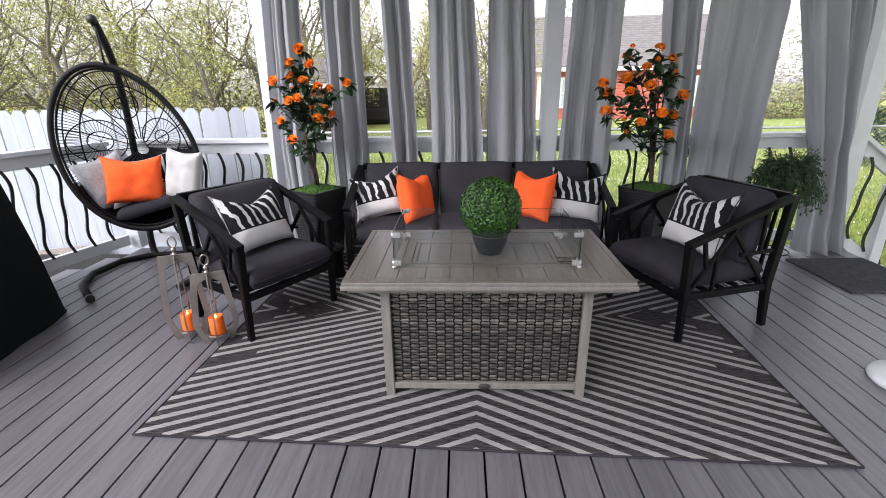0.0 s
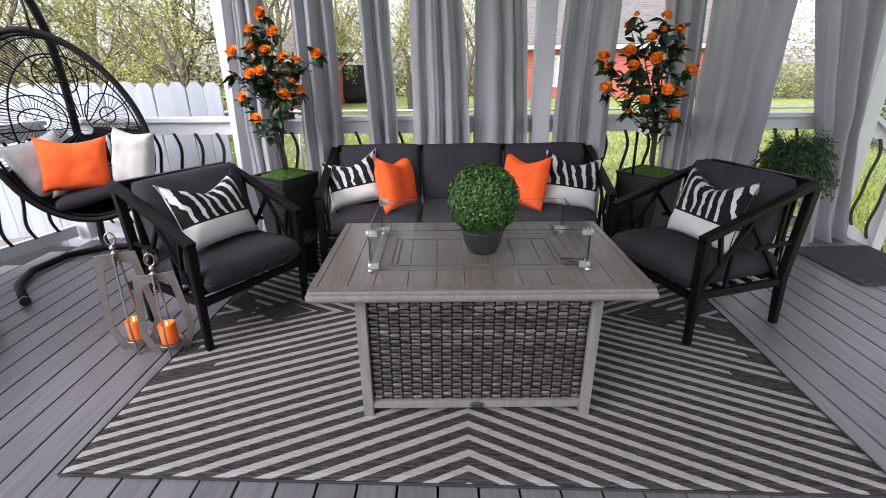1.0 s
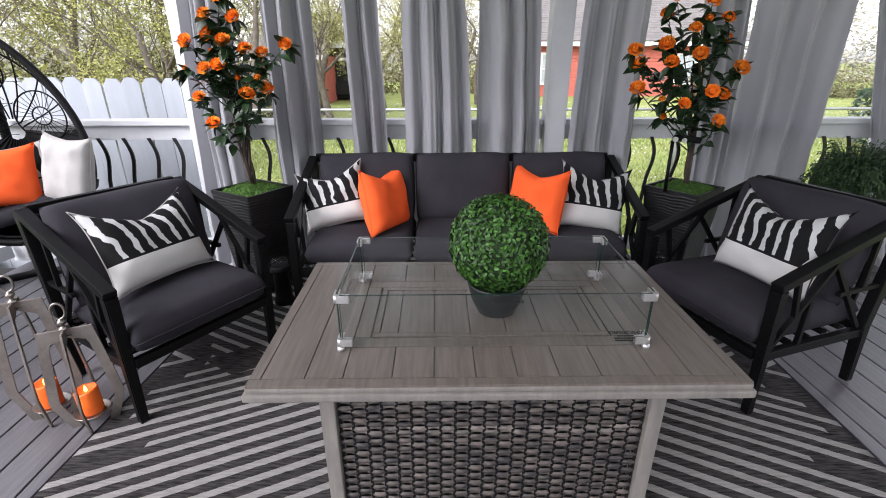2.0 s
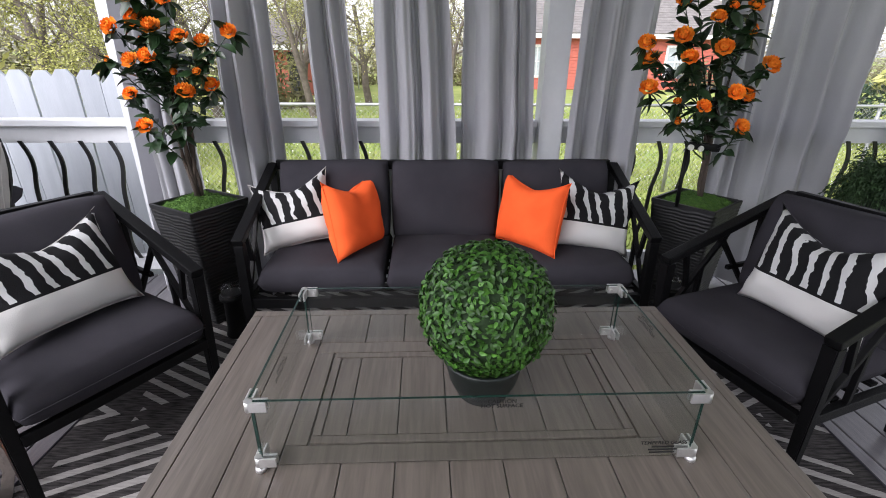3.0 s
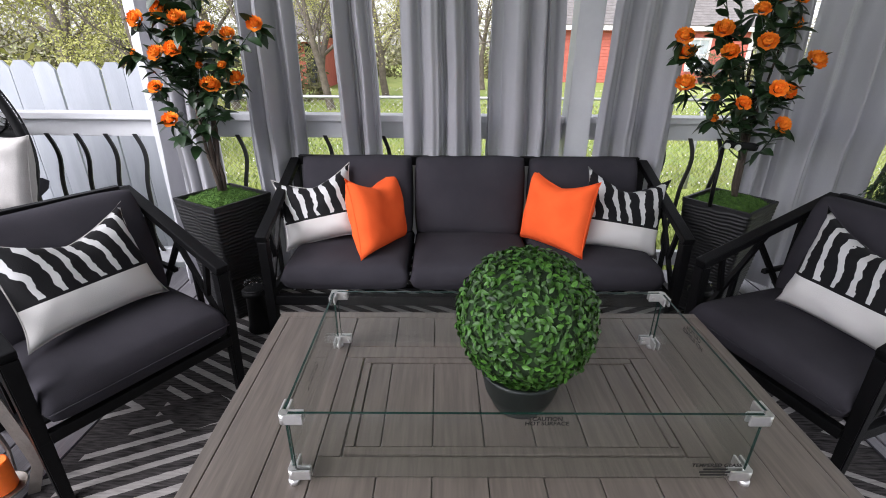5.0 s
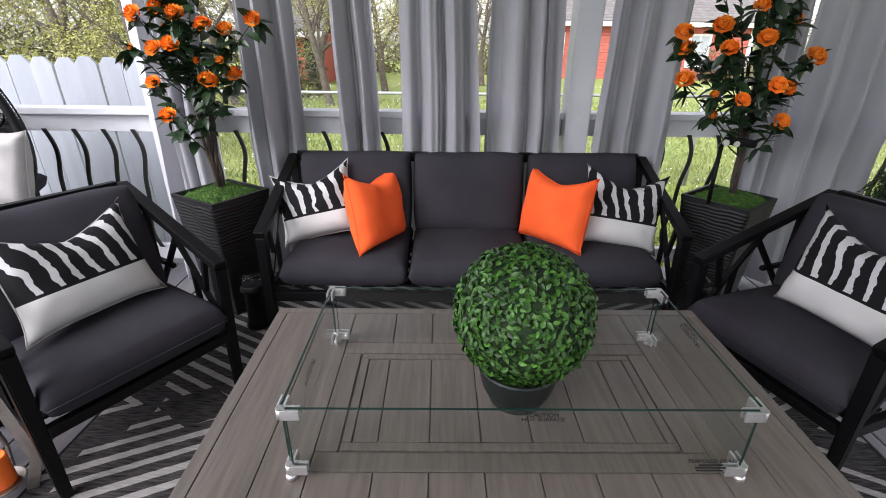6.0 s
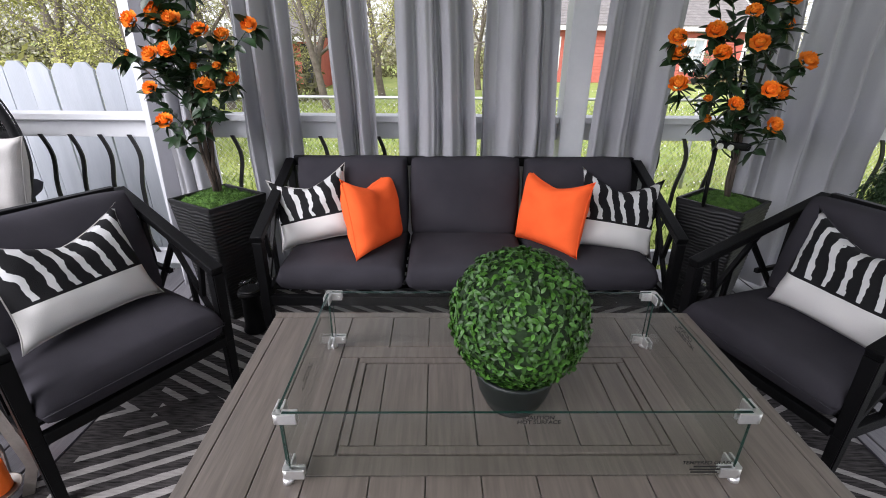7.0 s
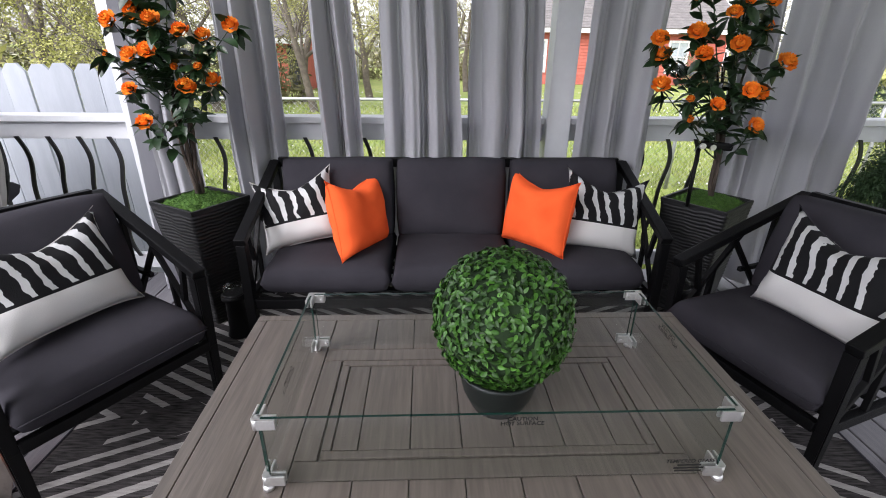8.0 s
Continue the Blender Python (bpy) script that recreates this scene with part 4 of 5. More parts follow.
def shrub(base, blooms, buds, top, seed, label):
    """Several stems from one foot; each blossom sits at the end of a twig of leaves."""
    rng = random.Random(seed)
    t = thing("flowering_shrub", pose(*base), label, "plant", "orange flowering shrubs")
    base = Vector(base)
    crown_z = 1.02
    stems = []
    bm = B()
    for i in range(6):
        a = rng.uniform(0, 6.28)
        r = rng.uniform(0.02, 0.09)
        e = Vector((r * math.cos(a) + (top[0] - base.x) * 0.5, r * 0.8 * math.sin(a), rng.uniform(0.5, 0.72)))
        k = Vector((0.35 * e.x + rng.uniform(-0.02, 0.02), 0.35 * e.y, e.z * 0.45))
        s0 = Vector((rng.uniform(-0.012, 0.012), rng.uniform(-0.012, 0.012), -0.02))
        pts = [s0 + (k - s0) * (j / 4) for j in range(5)] + [k + (e - k) * (j / 5) for j in range(1, 6)]
        pts = [p + Vector((noise.noise(p * 9 + Vector((i, 0, 0))), noise.noise(p * 9 + Vector((0, i, 0))), 0)) * 0.012 for p in pts]
        tube(bm, pts, [0.011 - 0.0008 * j for j in range(len(pts))], 7)
        stems.append(pts)
    part("trunk", bm, M_BARK, t, "several thin grey-brown stems")
    leaves = []

    def twig(a, b, leafy):
        bm = B()
        c = (a + b) / 2 + Vector((0, 0, -0.03)) + Vector((rng.uniform(-0.02, 0.02), rng.uniform(-0.02, 0.02), 0))
        pts = [a.lerp(c, j / 4).lerp(c.lerp(b, j / 4), j / 4) for j in range(5)]
        tube(bm, pts, [0.0042, 0.0036, 0.003, 0.0026, 0.002], 5)
        part("twig", bm, M_LEAF, t)
        for j in range(leafy):
            f = rng.uniform(0.35, 1.0)
            p = a.lerp(c, f).lerp(c.lerp(b, f), f)
            axis = (b - a).normalized()
            d = axis * rng.uniform(0.1, 0.7) + Vector((rng.uniform(-1, 1), rng.uniform(-1, 1), rng.uniform(-0.6, 0.5)))
            leaves.append((p, d))

    targets = [(Vector(b) - base, True) for b in blooms] + [(Vector(b) - base, False) for b in buds]
    for p, full in targets:
        dy = rng.uniform(-0.13, 0.10) * (1 if full else 0.6)
        p = Vector((p.x * (0.86 if p.x > 0.06 and base.x > 0 else 0.96), p.y + dy, p.z))
        h = max(0.16, p.z - rng.uniform(0.10, 0.22) - 0.35 * abs(p.x))
        best = min(stems, key=lambda s: (s[-1].xy - p.xy * 0.4).length)
        a = min(best, key=lambda q: abs(q.z - h))
        twig(a, p, rng.randint(13, 18) if full else 9)
        o = part("blossom", BLOSSOMS[rng.choice((0, 0, 1))] if full else BLOSSOMS[2], M_PETAL, t, "orange double blossom")
        d = Vector((p.x * 1.2 + rng.uniform(-0.25, 0.25), -0.75 + rng.uniform(-0.35, 0.3), 0.55 + rng.uniform(-0.2, 0.3)))
        s = rng.uniform(0.9, 1.1) if full else rng.uniform(0.55, 0.8)
        o.matrix_local = aim(p, d, rng.uniform(0, 3), s)
        for j in range(5):
            leaves.append((p - d.normalized() * 0.02, Vector((rng.uniform(-1, 1), rng.uniform(-1, 1), rng.uniform(-0.9, 0.2)))))
    for s in stems:
        for j in range(12):
            q = rng.choice(s[5:])
            leaves.append((q, Vector((rng.uniform(-1, 1), rng.uniform(-1, 1), rng.uniform(-0.5, 0.7)))))
    rng.shuffle(leaves)
    for p, d in leaves[:440]:
        o = part("leaf", SHRUB_LEAF, M_LEAF, t)
        o.matrix_local = aim(p, d, rng.uniform(-0.8, 0.8), rng.uniform(0.6, 1.15))
    return t


planter(pose(-1.272, 1.488, 0.008, 0, 0, -31.4), "tall tapered charcoal planter with wavy ribs and a moss top")
planter(pose(1.362, 1.478, 0.008, 0, 0, 37.2), "tall tapered charcoal planter with wavy ribs, holding a solar spotlight")
shrub((-1.27, 1.48, 0.7), [(-1.52, 1.41, 1.47), (-1.34, 1.41, 1.5), (-1.22, 1.41, 1.46), (-1.05, 1.41, 1.41), (-0.905, 1.41, 1.45), (-1.28, 1.41, 1.35), (-1.34, 1.41, 1.33),
      (-1.5, 1.41, 1.18), (-1.35, 1.41, 1.06), (-1.16, 1.41, 1.2), (-1.12, 1.41, 1.42), (-1.08, 1.41, 1.22), (-1.19, 1.41, 1.58), (-1.25, 1.41, 1.68), (-1.33, 1.41, 1.59)],
      [(-1.47, 1.41, 1.34), (-1.21, 1.41, 1.29), (-1.09, 1.41, 1.29), (-1.36, 1.41, 1.42)], (-1.25, 1.41, 1.68), 11, "artificial shrub with dark leaves and full orange blossoms")
shrub((1.36, 1.45, 0.7), [(0.88, 1.35, 1.42), (0.94, 1.35, 1.35), (0.9, 1.35, 1.23), (1.05, 1.35, 1.45), (1.17, 1.35, 1.4), (1.05, 1.35, 1.36), (1.13, 1.35, 1.16), (1.28, 1.35, 1.22),
      (1.42, 1.35, 1.2), (1.35, 1.35, 1.07), (1.41, 1.35, 1.33), (1.4, 1.35, 1.48), (1.35, 1.35, 1.57), (1.15, 1.35, 1.52), (1.06, 1.35, 1.6), (1.25, 1.35, 1.64)],
      [(1.07, 1.35, 1.09), (1.03, 1.35, 1.18), (1.13, 1.35, 1.3), (1.24, 1.35, 1.57), (1.06, 1.35, 1.66)], (1.2, 1.4, 1.66), 23, "artificial shrub with dark leaves and full orange blossoms, beside a spotlight")

# solar spotlight stuck into the planter
spot = thing("solar_spotlight", pose(1.19, 1.36, 0.660), "black twin-headed solar spotlight on a stake", "garden light")
bm = B()
tube(bm, [(0, 0, 0), (-0.004, 0, 0.10), (-0.008, 0.0, 0.295)], 0.010, 8)
part("stake", bm, M_FRAME, spot)
bm = B()
box(bm, (0.025, -0.02, 0.312), (0.150, 0.04, 0.036), 0.012, Matrix.Rotation(0.12, 4, "Y"))
head = part("head", bm, M_FRAME, spot)
for dx in (-0.015, 0.035):
    bm = B()
    tube(bm, [(dx, -0.035, 0.306 - dx * 0.12), (dx, -0.046, 0.306 - dx * 0.12)], 0.014, 14)
    part("lens", bm, M_METAL, head, "silver lamp lens")

# round black lanterns on the floor beside the planters
def floor_lamp_jar(x, y):
    j = thing("garden_lantern", pose(x, y, 0.008), "small black round garden lantern with a clear dome", "lantern", "small garden lanterns")
    bm = B()
    lathe(bm, [(0.055, 0), (0.06, 0.01), (0.05, 0.05), (0.045, 0.20), (0.06, 0.215), (0.06, 0.235), (0.03, 0.24)], 24)
    part("body", bm, M_FRAME, j)
    bm = B()
    lathe(bm, [(0.046, 0.24), (0.046, 0.275), (0.034, 0.30), (0.002, 0.306)], 24)
    part("dome", bm, M_GLASS, j)
    bm = B()
    lathe(bm, [(0.05, 0.236), (0.052, 0.24), (0.05, 0.246)], 24)
    part("ring", bm, M_IRON, j)


floor_lamp_jar(-1.085, 1.24)
floor_lamp_jar(1.20, 1.27)

# ---- topiary ball ----
topiary = thing("topiary_ball", pose(0.030, -0.008, TZ), "round artificial boxwood ball in a dark pot on the table", "plant")
bm = B()
lathe(bm, [(0.050, 0), (0.058, 0.004), (0.077, 0.045), (0.088, 0.092), (0.092, 0.100), (0.088, 0.104), (0.078, 0.098), (0.03, 0.095)], 36)
part("pot", bm, M_POT, topiary, "dark glazed pot")
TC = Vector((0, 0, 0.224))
# core sphere, coloured dark so gaps between leaves read as shade
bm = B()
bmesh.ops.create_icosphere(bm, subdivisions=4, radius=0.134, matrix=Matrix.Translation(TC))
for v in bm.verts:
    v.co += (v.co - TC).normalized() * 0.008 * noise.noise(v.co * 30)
core = part("core", bm, M_BOXSHADE, topiary, smooth=True)
BOX_LEAF = leaf_mesh("leaf", M_BOX, 0.0158, 0.0090, 0.45, 0.35)
rng = random.Random(8)
rest = B()
made = 0
count = 4700
for i in range(count):
    zf = 1 - 2 * (i + 0.5) / count
    a = i * 2.399963
    r = math.sqrt(1 - zf * zf)
    d = Vector((r * math.cos(a), r * math.sin(a), zf))
    d = (d + Vector((rng.uniform(-1, 1), rng.uniform(-1, 1), rng.uniform(-1, 1))) * 0.08).normalized()
    p = TC + d * (0.135 + rng.uniform(-0.011, 0.008))
    side = d.cross(Vector((rng.uniform(-1, 1), rng.uniform(-1, 1), rng.uniform(-1, 1)))).normalized()
    way = d * rng.uniform(0.3, 1.1) + side
    m = aim(p, way, 0, rng.uniform(0.8, 1.15))
    # turn the leaf's face outwards
    n = m.to_3x3() @ Vector((0, 0, 1))
    y = way.normalized()
    out = (d - y * d.dot(y)).normalized()
    x = y.cross(out)
    s = rng.uniform(0.8, 1.15)
    m = Matrix((x, y, out)).transposed().to_4x4() @ Matrix.Rotation(rng.uniform(-0.5, 0.5), 4, "Y") @ Matrix.Scale(s, 4)
    m.translation = p
    if d.y < -0.45 and made < 300 and rng.random() < 0.32:
        o = part("leaf", BOX_LEAF, M_BOX, topiary)
        o.matrix_local = m
        made += 1
    else:
        o0 = len(rest.verts)
        rest.from_mesh(BOX_LEAF)
        rest.verts.ensure_lookup_table()
        for v in rest.verts[o0:]:
            v.co = m @ v.co
me = bpy.data.meshes.new("leaves")
rest.to_mesh(me)
rest.free()
me.materials.append(None)


def island_leaf():
    m = M_BOX.copy()
    m.name = "bright_boxwood_leaves"
    nt = m.node_tree
    geo = nt.nodes.new("ShaderNodeNewGeometry")
    for l in list(nt.links):
        if l.from_node.type == "OBJECT_INFO":
            nt.links.new(geo.outputs["Random Per Island"], l.to_socket)
    return m


me.materials[0] = island_leaf()
tagged(part("leaves", me, M_BOX, topiary), kind="stuff")


# ---- standing lanterns with candles ----
def lantern(m, h, label):
    l = thing("candle_lantern", m, label, "lantern", "pewter lanterns")
    for ang in (0, 90):
        bm = B()
        outer, inner = [], []
        top, w0, w1, wb = h * 0.80, 0.088 if ang == 0 else 0.05, 0.125 if ang == 0 else 0.115, 0.080 if ang == 0 else 0.085
        def half(z):
            f = z / top
            return wb + (w1 - wb) * min(1, f / 0.28) if f < 0.28 else w1 + (w0 - w1) * ((f - 0.28) / 0.72) ** 1.1
        k = 20
        band = 0.034 if ang == 0 else 0.016
        for i in range(k + 1):
            z = top * i / k
            outer.append((half(z), z))
        inz0, inz1 = 0.0, top - 0.035
        for i in range(k + 1):
            z = inz0 + (inz1 - inz0) * i / k
            arch = math.sqrt(max(0, 1 - max(0, (z - inz1 + 0.035) / 0.035) ** 2))
            inner.append(((half(z) - band) * arch if z > inz1 - 0.035 else half(z) - band, z))
        for sx in (-1, 1):
            rows = []
            for (xo, zo), (xi, zi) in zip(outer, inner):
                rows.append([bm.verts.new((sx * xo, -0.0035, zo)), bm.verts.new((sx * max(xi, 0.0), -0.0035, zi)), bm.verts.new((sx * max(xi, 0.0), 0.0035, zi)), bm.verts.new((sx * xo, 0.0035, zo))])
            for A, C in zip(rows, rows[1:]):
                for j in range(4):
                    bm.faces.new((A[j], A[(j + 1) % 4], C[(j + 1) % 4], C[j]))
        box(bm, (0, 0, top - 0.012), (2 * w0, 0.0075, 0.026), 0.002)
        bmesh.ops.rotate(bm, verts=bm.verts, matrix=Matrix.Rotation(radians(ang), 3, "Z"), cent=(0, 0, 0))
        part("frame_loop", bm, M_LANTERN, l, "hammered flat pewter strap")
    bm = B()
    lathe(bm, [(0.016, top), (0.020, top + 0.006), (0.008, top + 0.012), (0.007, top + 0.018), (0.015, top + 0.028), (0.016, top + 0.034), (0.006, top + 0.044), (0.003, top + 0.048)], 18)
    part("finial", bm, M_NICKEL, l)
    bm = B()
    rr = 0.028
    tube(bm, [(rr * 0.75 * math.cos(2 * math.pi * i / 24), 0, top + 0.048 + rr + rr * 1.15 * math.sin(2 * math.pi * i / 24)) for i in range(24)], 0.0045, 7, closed=True)
    part("ring", bm, M_NICKEL, l)
    bm = B()
    lathe(bm, [(0.02, 0.052), (0.060, 0.056), (0.066, 0.066), (0.062, 0.066), (0.056, 0.061), (0.01, 0.060)], 28)
    part("dish", bm, M_NICKEL, l)
    return l


def candle(m, label):
    c = thing("candle", m, label, "candle", "orange candles")
    bm = B()
    lathe(bm, [(0.039, 0), (0.041, 0.004), (0.041, 0.100), (0.038, 0.108), (0.034, 0.106), (0.027, 0.096), (0.004, 0.093)], 28)
    for v in bm.verts:
        if v.co.z > 0.08:
            v.co.z += 0.006 * noise.noise(v.co * 40) + 0.05 * v.co.x
    part("wax", bm, M_CANDLE, c)
    bm = B()
    lathe(bm, [(0.001, 0.092), (0.006, 0.100), (0.005, 0.110), (0.001, 0.122)], 12)
    part("flame", bm, M_FLAME, c, "glowing flame tip")


for x, y, h, rz in ((-1.753, 0.286, 0.67, 24), (-1.557, 0.241, 0.555, 24)):
    lantern(pose(x, y, 0.0, 0, 0, rz), h, "pewter lantern of crossed flat straps with a ring on top" if h > 0.6 else "shorter pewter lantern of crossed flat straps with a ring")
    candle(pose(x, y, 0.061), "orange pillar candle with a lit tip in a lantern")

# ---- hanging egg chair ----
EGG = pose(-2.62, 1.30, 1.0, -4, -14, 24)
egg = thing("egg_chair", EGG, "black wicker hanging egg chair on a curved stand", "hanging chair")


def rim(th):
    """Egg outline: narrower towards the top."""
    s, c = math.sin(th), math.cos(th)
    w = 0.445 * (1 - 0.10 * s)
    return Vector((w * c, 0, 0.615 * s))


def shell(th, ph):
    r = rim(th)
    return Vector((r.x * math.cos(ph), 0.50 * math.sin(ph), r.z * math.cos(ph)))


bm = B()
tube(bm, [rim(2 * math.pi * i / 72) for i in range(72)], 0.020, 10, closed=True)
part("rim", bm, M_ROPE, egg, "thick black wicker rim")
bm = B()
tube(bm, [rim(2 * math.pi * i / 72) * 0.965 + Vector((0, 0.05, 0)) for i in range(72)], 0.009, 8, closed=True)
tube(bm, [shell(2 * math.pi * i / 60, 0.62) for i in range(60)], 0.006, 6, closed=True)
tube(bm, [shell(2 * math.pi * i / 60, 0.30) for i in range(60)], 0.005, 6, closed=True)
for k in range(10):
    th = math.pi * (0.05 + 0.9 * k / 9)
    tube(bm, [shell(th, j / 12 * 1.45) for j in range(13)], 0.0045, 5)
part("ribs", bm, M_ROPE, egg)
bm = B()
for i in range(150):
    th = 2 * math.pi * i / 150
    low = math.sin(th) < -0.1
    tube(bm, [shell(th, j / 6 * (0.62 if not low else 0.9)) for j in range(7)], 0.0024, 4, cap=False)
for j in range(26):
    ph = 0.05 + 0.035 * j
    arc = [shell(math.pi * (1.06 + 0.88 * i / 30), ph) for i in range(31)]
    tube(bm, arc, 0.004, 4, cap=False)
tagged(part("weave", bm, M_ROPE, egg, "thin black cord weave"), kind="stuff")
bm = B()
patch(bm, lambda a, b: shell(math.pi * (1.08 + 0.84 * a), 0.02 + 1.45 * b) + Vector((0, 0.004 * math.sin(90 * a), 0.006)), 80, 24)
part("woven_bowl", bm, M_ROPE, egg, "closely woven black seat bowl")
# open rosettes of cord in the back of the shell
def rosette(cx, cz, R, r0, spokes):
    bm = B()
    def on(x, z):
        q = (x / 0.44) ** 2 + (z / 0.61) ** 2
        if q > 0.9:
            x, z, q = x * math.sqrt(0.9 / q), z * math.sqrt(0.9 / q), 0.9
        return Vector((x, 0.50 * math.sqrt(max(0.0, 1 - q)), z))
    tube(bm, [on(cx + R * math.cos(2 * math.pi * i / 36), cz + R * math.sin(2 * math.pi * i / 36)) for i in range(36)], 0.005, 5, closed=True)
    tube(bm, [on(cx + r0 * math.cos(2 * math.pi * i / 28), cz + r0 * math.sin(2 * math.pi * i / 28)) for i in range(28)], 0.005, 5, closed=True)
    for i in range(spokes):
        a = 2 * math.pi * i / spokes
        tube(bm, [on(cx + q * math.cos(a), cz + q * math.sin(a)) for q in (r0, (R + r0) / 2, R)], 0.0022, 4, cap=False)
    for i in range(8):
        a = 2 * math.pi * i / 8
        tube(bm, [on(cx, cz), on(cx + r0 * math.cos(a), cz + r0 * math.sin(a))], 0.0022, 4, cap=False)
        tube(bm, [on(cx + R * math.cos(a), cz + R * math.sin(a)), on(cx + 1.9 * R * math.cos(a + 0.1), cz + 1.5 * R * math.sin(a + 0.1))], 0.0022, 4, cap=False)
    part("rosette", bm, M_ROPE, egg, "spoked ring of black cord")


rosette(-0.235, 0.13, 0.165, 0.075, 44)
rosette(0.185, 0.04, 0.150, 0.055, 26)
rosette(0.02, 0.36, 0.12, 0.04, 24)
bm = B()
cushion(bm, 0.58, 0.42, 0.10, 0.03)
bmesh.ops.transform(bm, matrix=pose(0.0, 0.22, -0.485, 4), verts=bm.verts)
part("seat_cushion", bm, M_CUSHION, egg, "dark navy seat cushion")
bm = B()
inv = EGG.inverted()
def loc(*p):
    return inv @ Vector(p)
pole = [(-2.84, 1.67, 0.03), (-2.888, 1.7, 0.11), (-2.91, 1.76, 0.41), (-2.915, 1.79, 0.759), (-2.913, 1.79, 0.954), (-2.888, 1.77, 1.282), (-2.841, 1.69, 1.566), (-2.774, 1.56, 1.72), (-2.71, 1.43, 1.822), (-2.663, 1.33, 1.883)]
sm = []
for i in range(len(pole) - 1):
    for j in range(4):
        p0, p1, p2, p3 = (Vector(pole[max(0, min(len(pole) - 1, i + k))]) for k in (-1, 0, 1, 2))
        t = j / 4
        sm.append(0.5 * ((2 * p1) + (p2 - p0) * t + (2 * p0 - 5 * p1 + 4 * p2 - p3) * t * t + (3 * p1 - p0 - 3 * p2 + p3) * t ** 3))
sm.append(Vector(pole[-1]))
tube(bm, [inv @ p for p in sm], 0.027, 12)
part("pole", bm, M_FRAME, egg)
base = [(-2.76, 0.76), (-2.99, 0.98), (-3.09, 1.22), (-3.05, 1.50), (-2.88, 1.66), (-2.66, 1.70), (-2.42, 1.68), (-2.22, 1.50), (-2.16, 1.22), (-2.22, 0.98)]
bm = B()
tube(bm, [inv @ Vector((x, y, 0.030)) for x, y in base], 0.026, 12)
part("base", bm, M_FRAME, egg)
for x, y in (base[0], base[-1]):
    bm = B()
    d = Vector((x - base[1][0], y - base[1][1], 0)).normalized() if (x, y) == base[0] else Vector((x - base[-2][0], y - base[-2][1], 0)).normalized()
    q = Vector((x, y, 0.030))
    tube(bm, [inv @ (q - d * 0.01), inv @ (q + d * 0.02)], 0.029, 12)
    part("end_cap", bm, M_IRON, egg, "black rubber end cap")
bm = B()
tube(bm, [loc(-2.665, 1.33, 1.875), loc(-2.655, 1.32, 1.80), loc(-2.65, 1.32, 1.72), loc(-2.645, 1.315, 1.60)], 0.008, 8)
part("hanger", bm, M_IRON, egg)
bm = B()
bmesh.ops.create_uvsphere(bm, u_segments=16, v_segments=10, radius=0.034, matrix=Matrix.Translation(loc(-2.668, 1.325, 1.895)))
part("end_knob", bm, M_IRON, egg, smooth=True)
eg = "pillows in the hanging chair"
plain_pillow(pose(-2.89, 1.38, 0.755, -8, -15, 50), 0.35, 0.40, 0.14, 21, M_KNIT, "pale grey woven pillow in the hanging chair", 0.02, eg)
plain_pillow(pose(-2.30, 1.43, 0.785, -10, 6, -10), 0.31, 0.40, 0.14, 22, M_PALE, "off-white linen pillow in the hanging chair", 0.02, eg)
zebra_pillow(EGG @ pose(-0.05, 0.21, -0.235, -18, 10, 8), 0.44, 0.38, 0.14, 23, "black and silver striped pillow in the hanging chair", 0.03)
plain_pillow(pose(-2.650, 1.340, 0.772, -6, 3.3, 25.2), 0.40, 0.36, 0.14, 24, M_ORANGE, "bright orange pillow in the hanging chair", 0.04, eg)

# ---- covered grill, mat, fern, white base ----
bm = B()
def drape(a, b):
    th = 2 * math.pi * a
    z = 1.02 * (1 - b)
    c, s = math.cos(th), math.sin(th)
    k = 1 / max(abs(c), abs(s))
    k = 1 + (k - 1) * 0.86
    f = 0.80 + 0.20 * b
    ripple = 1 + 0.022 * b * math.sin(11 * th + 2 * b) + 0.02 * b * noise.noise(Vector((c * 2, s * 2, b * 2)))
    return (0.50 * c * k * f * ripple, 0.60 * s * k * f * ripple, z)
patch(bm, drape, 96, 16)
bmesh.ops.remove_doubles(bm, verts=bm.verts, dist=0.0005)
bmesh.ops.holes_fill(bm, edges=[e for e in bm.edges if e.is_boundary and e.verts[0].co.z > 0.9], sides=200)
grill = thing("covered_grill", pose(-3.22, 0.0, 0.0, 0, 0, 6), "black cloth cover draped over a patio grill", "grill")
part("cover", bm, M_COVER, grill, smooth=True)
bm = B()
tube(bm, [drape(i / 96, 0.985) for i in range(96)], 0.008, 6, closed=True)
part("hem", bm, M_COVER, grill)
bm = B()
tube(bm, [(Vector(drape(0.93 + 0.012 * k, 0.55)) * 1.004) for k in range(4)], 0.012, 8)
part("handle_strap", bm, M_COVER, grill)

doormat = thing("doormat", pose(2.945, 1.272, 0.002, 0, 0, 2), "charcoal ribbed doormat lying by the steps", "doormat")
bm = B()
box(bm, (0, 0, 0.006), (0.64, 0.67, 0.012), 0.004)
part("backing", bm, M_MAT, doormat)
for i in range(19):
    bm = B()
    box(bm, (-0.288 + 0.032 * i, 0, 0.0135), (0.018, 0.64, 0.004), 0.0015)
    part("rib", bm, M_MAT, doormat)

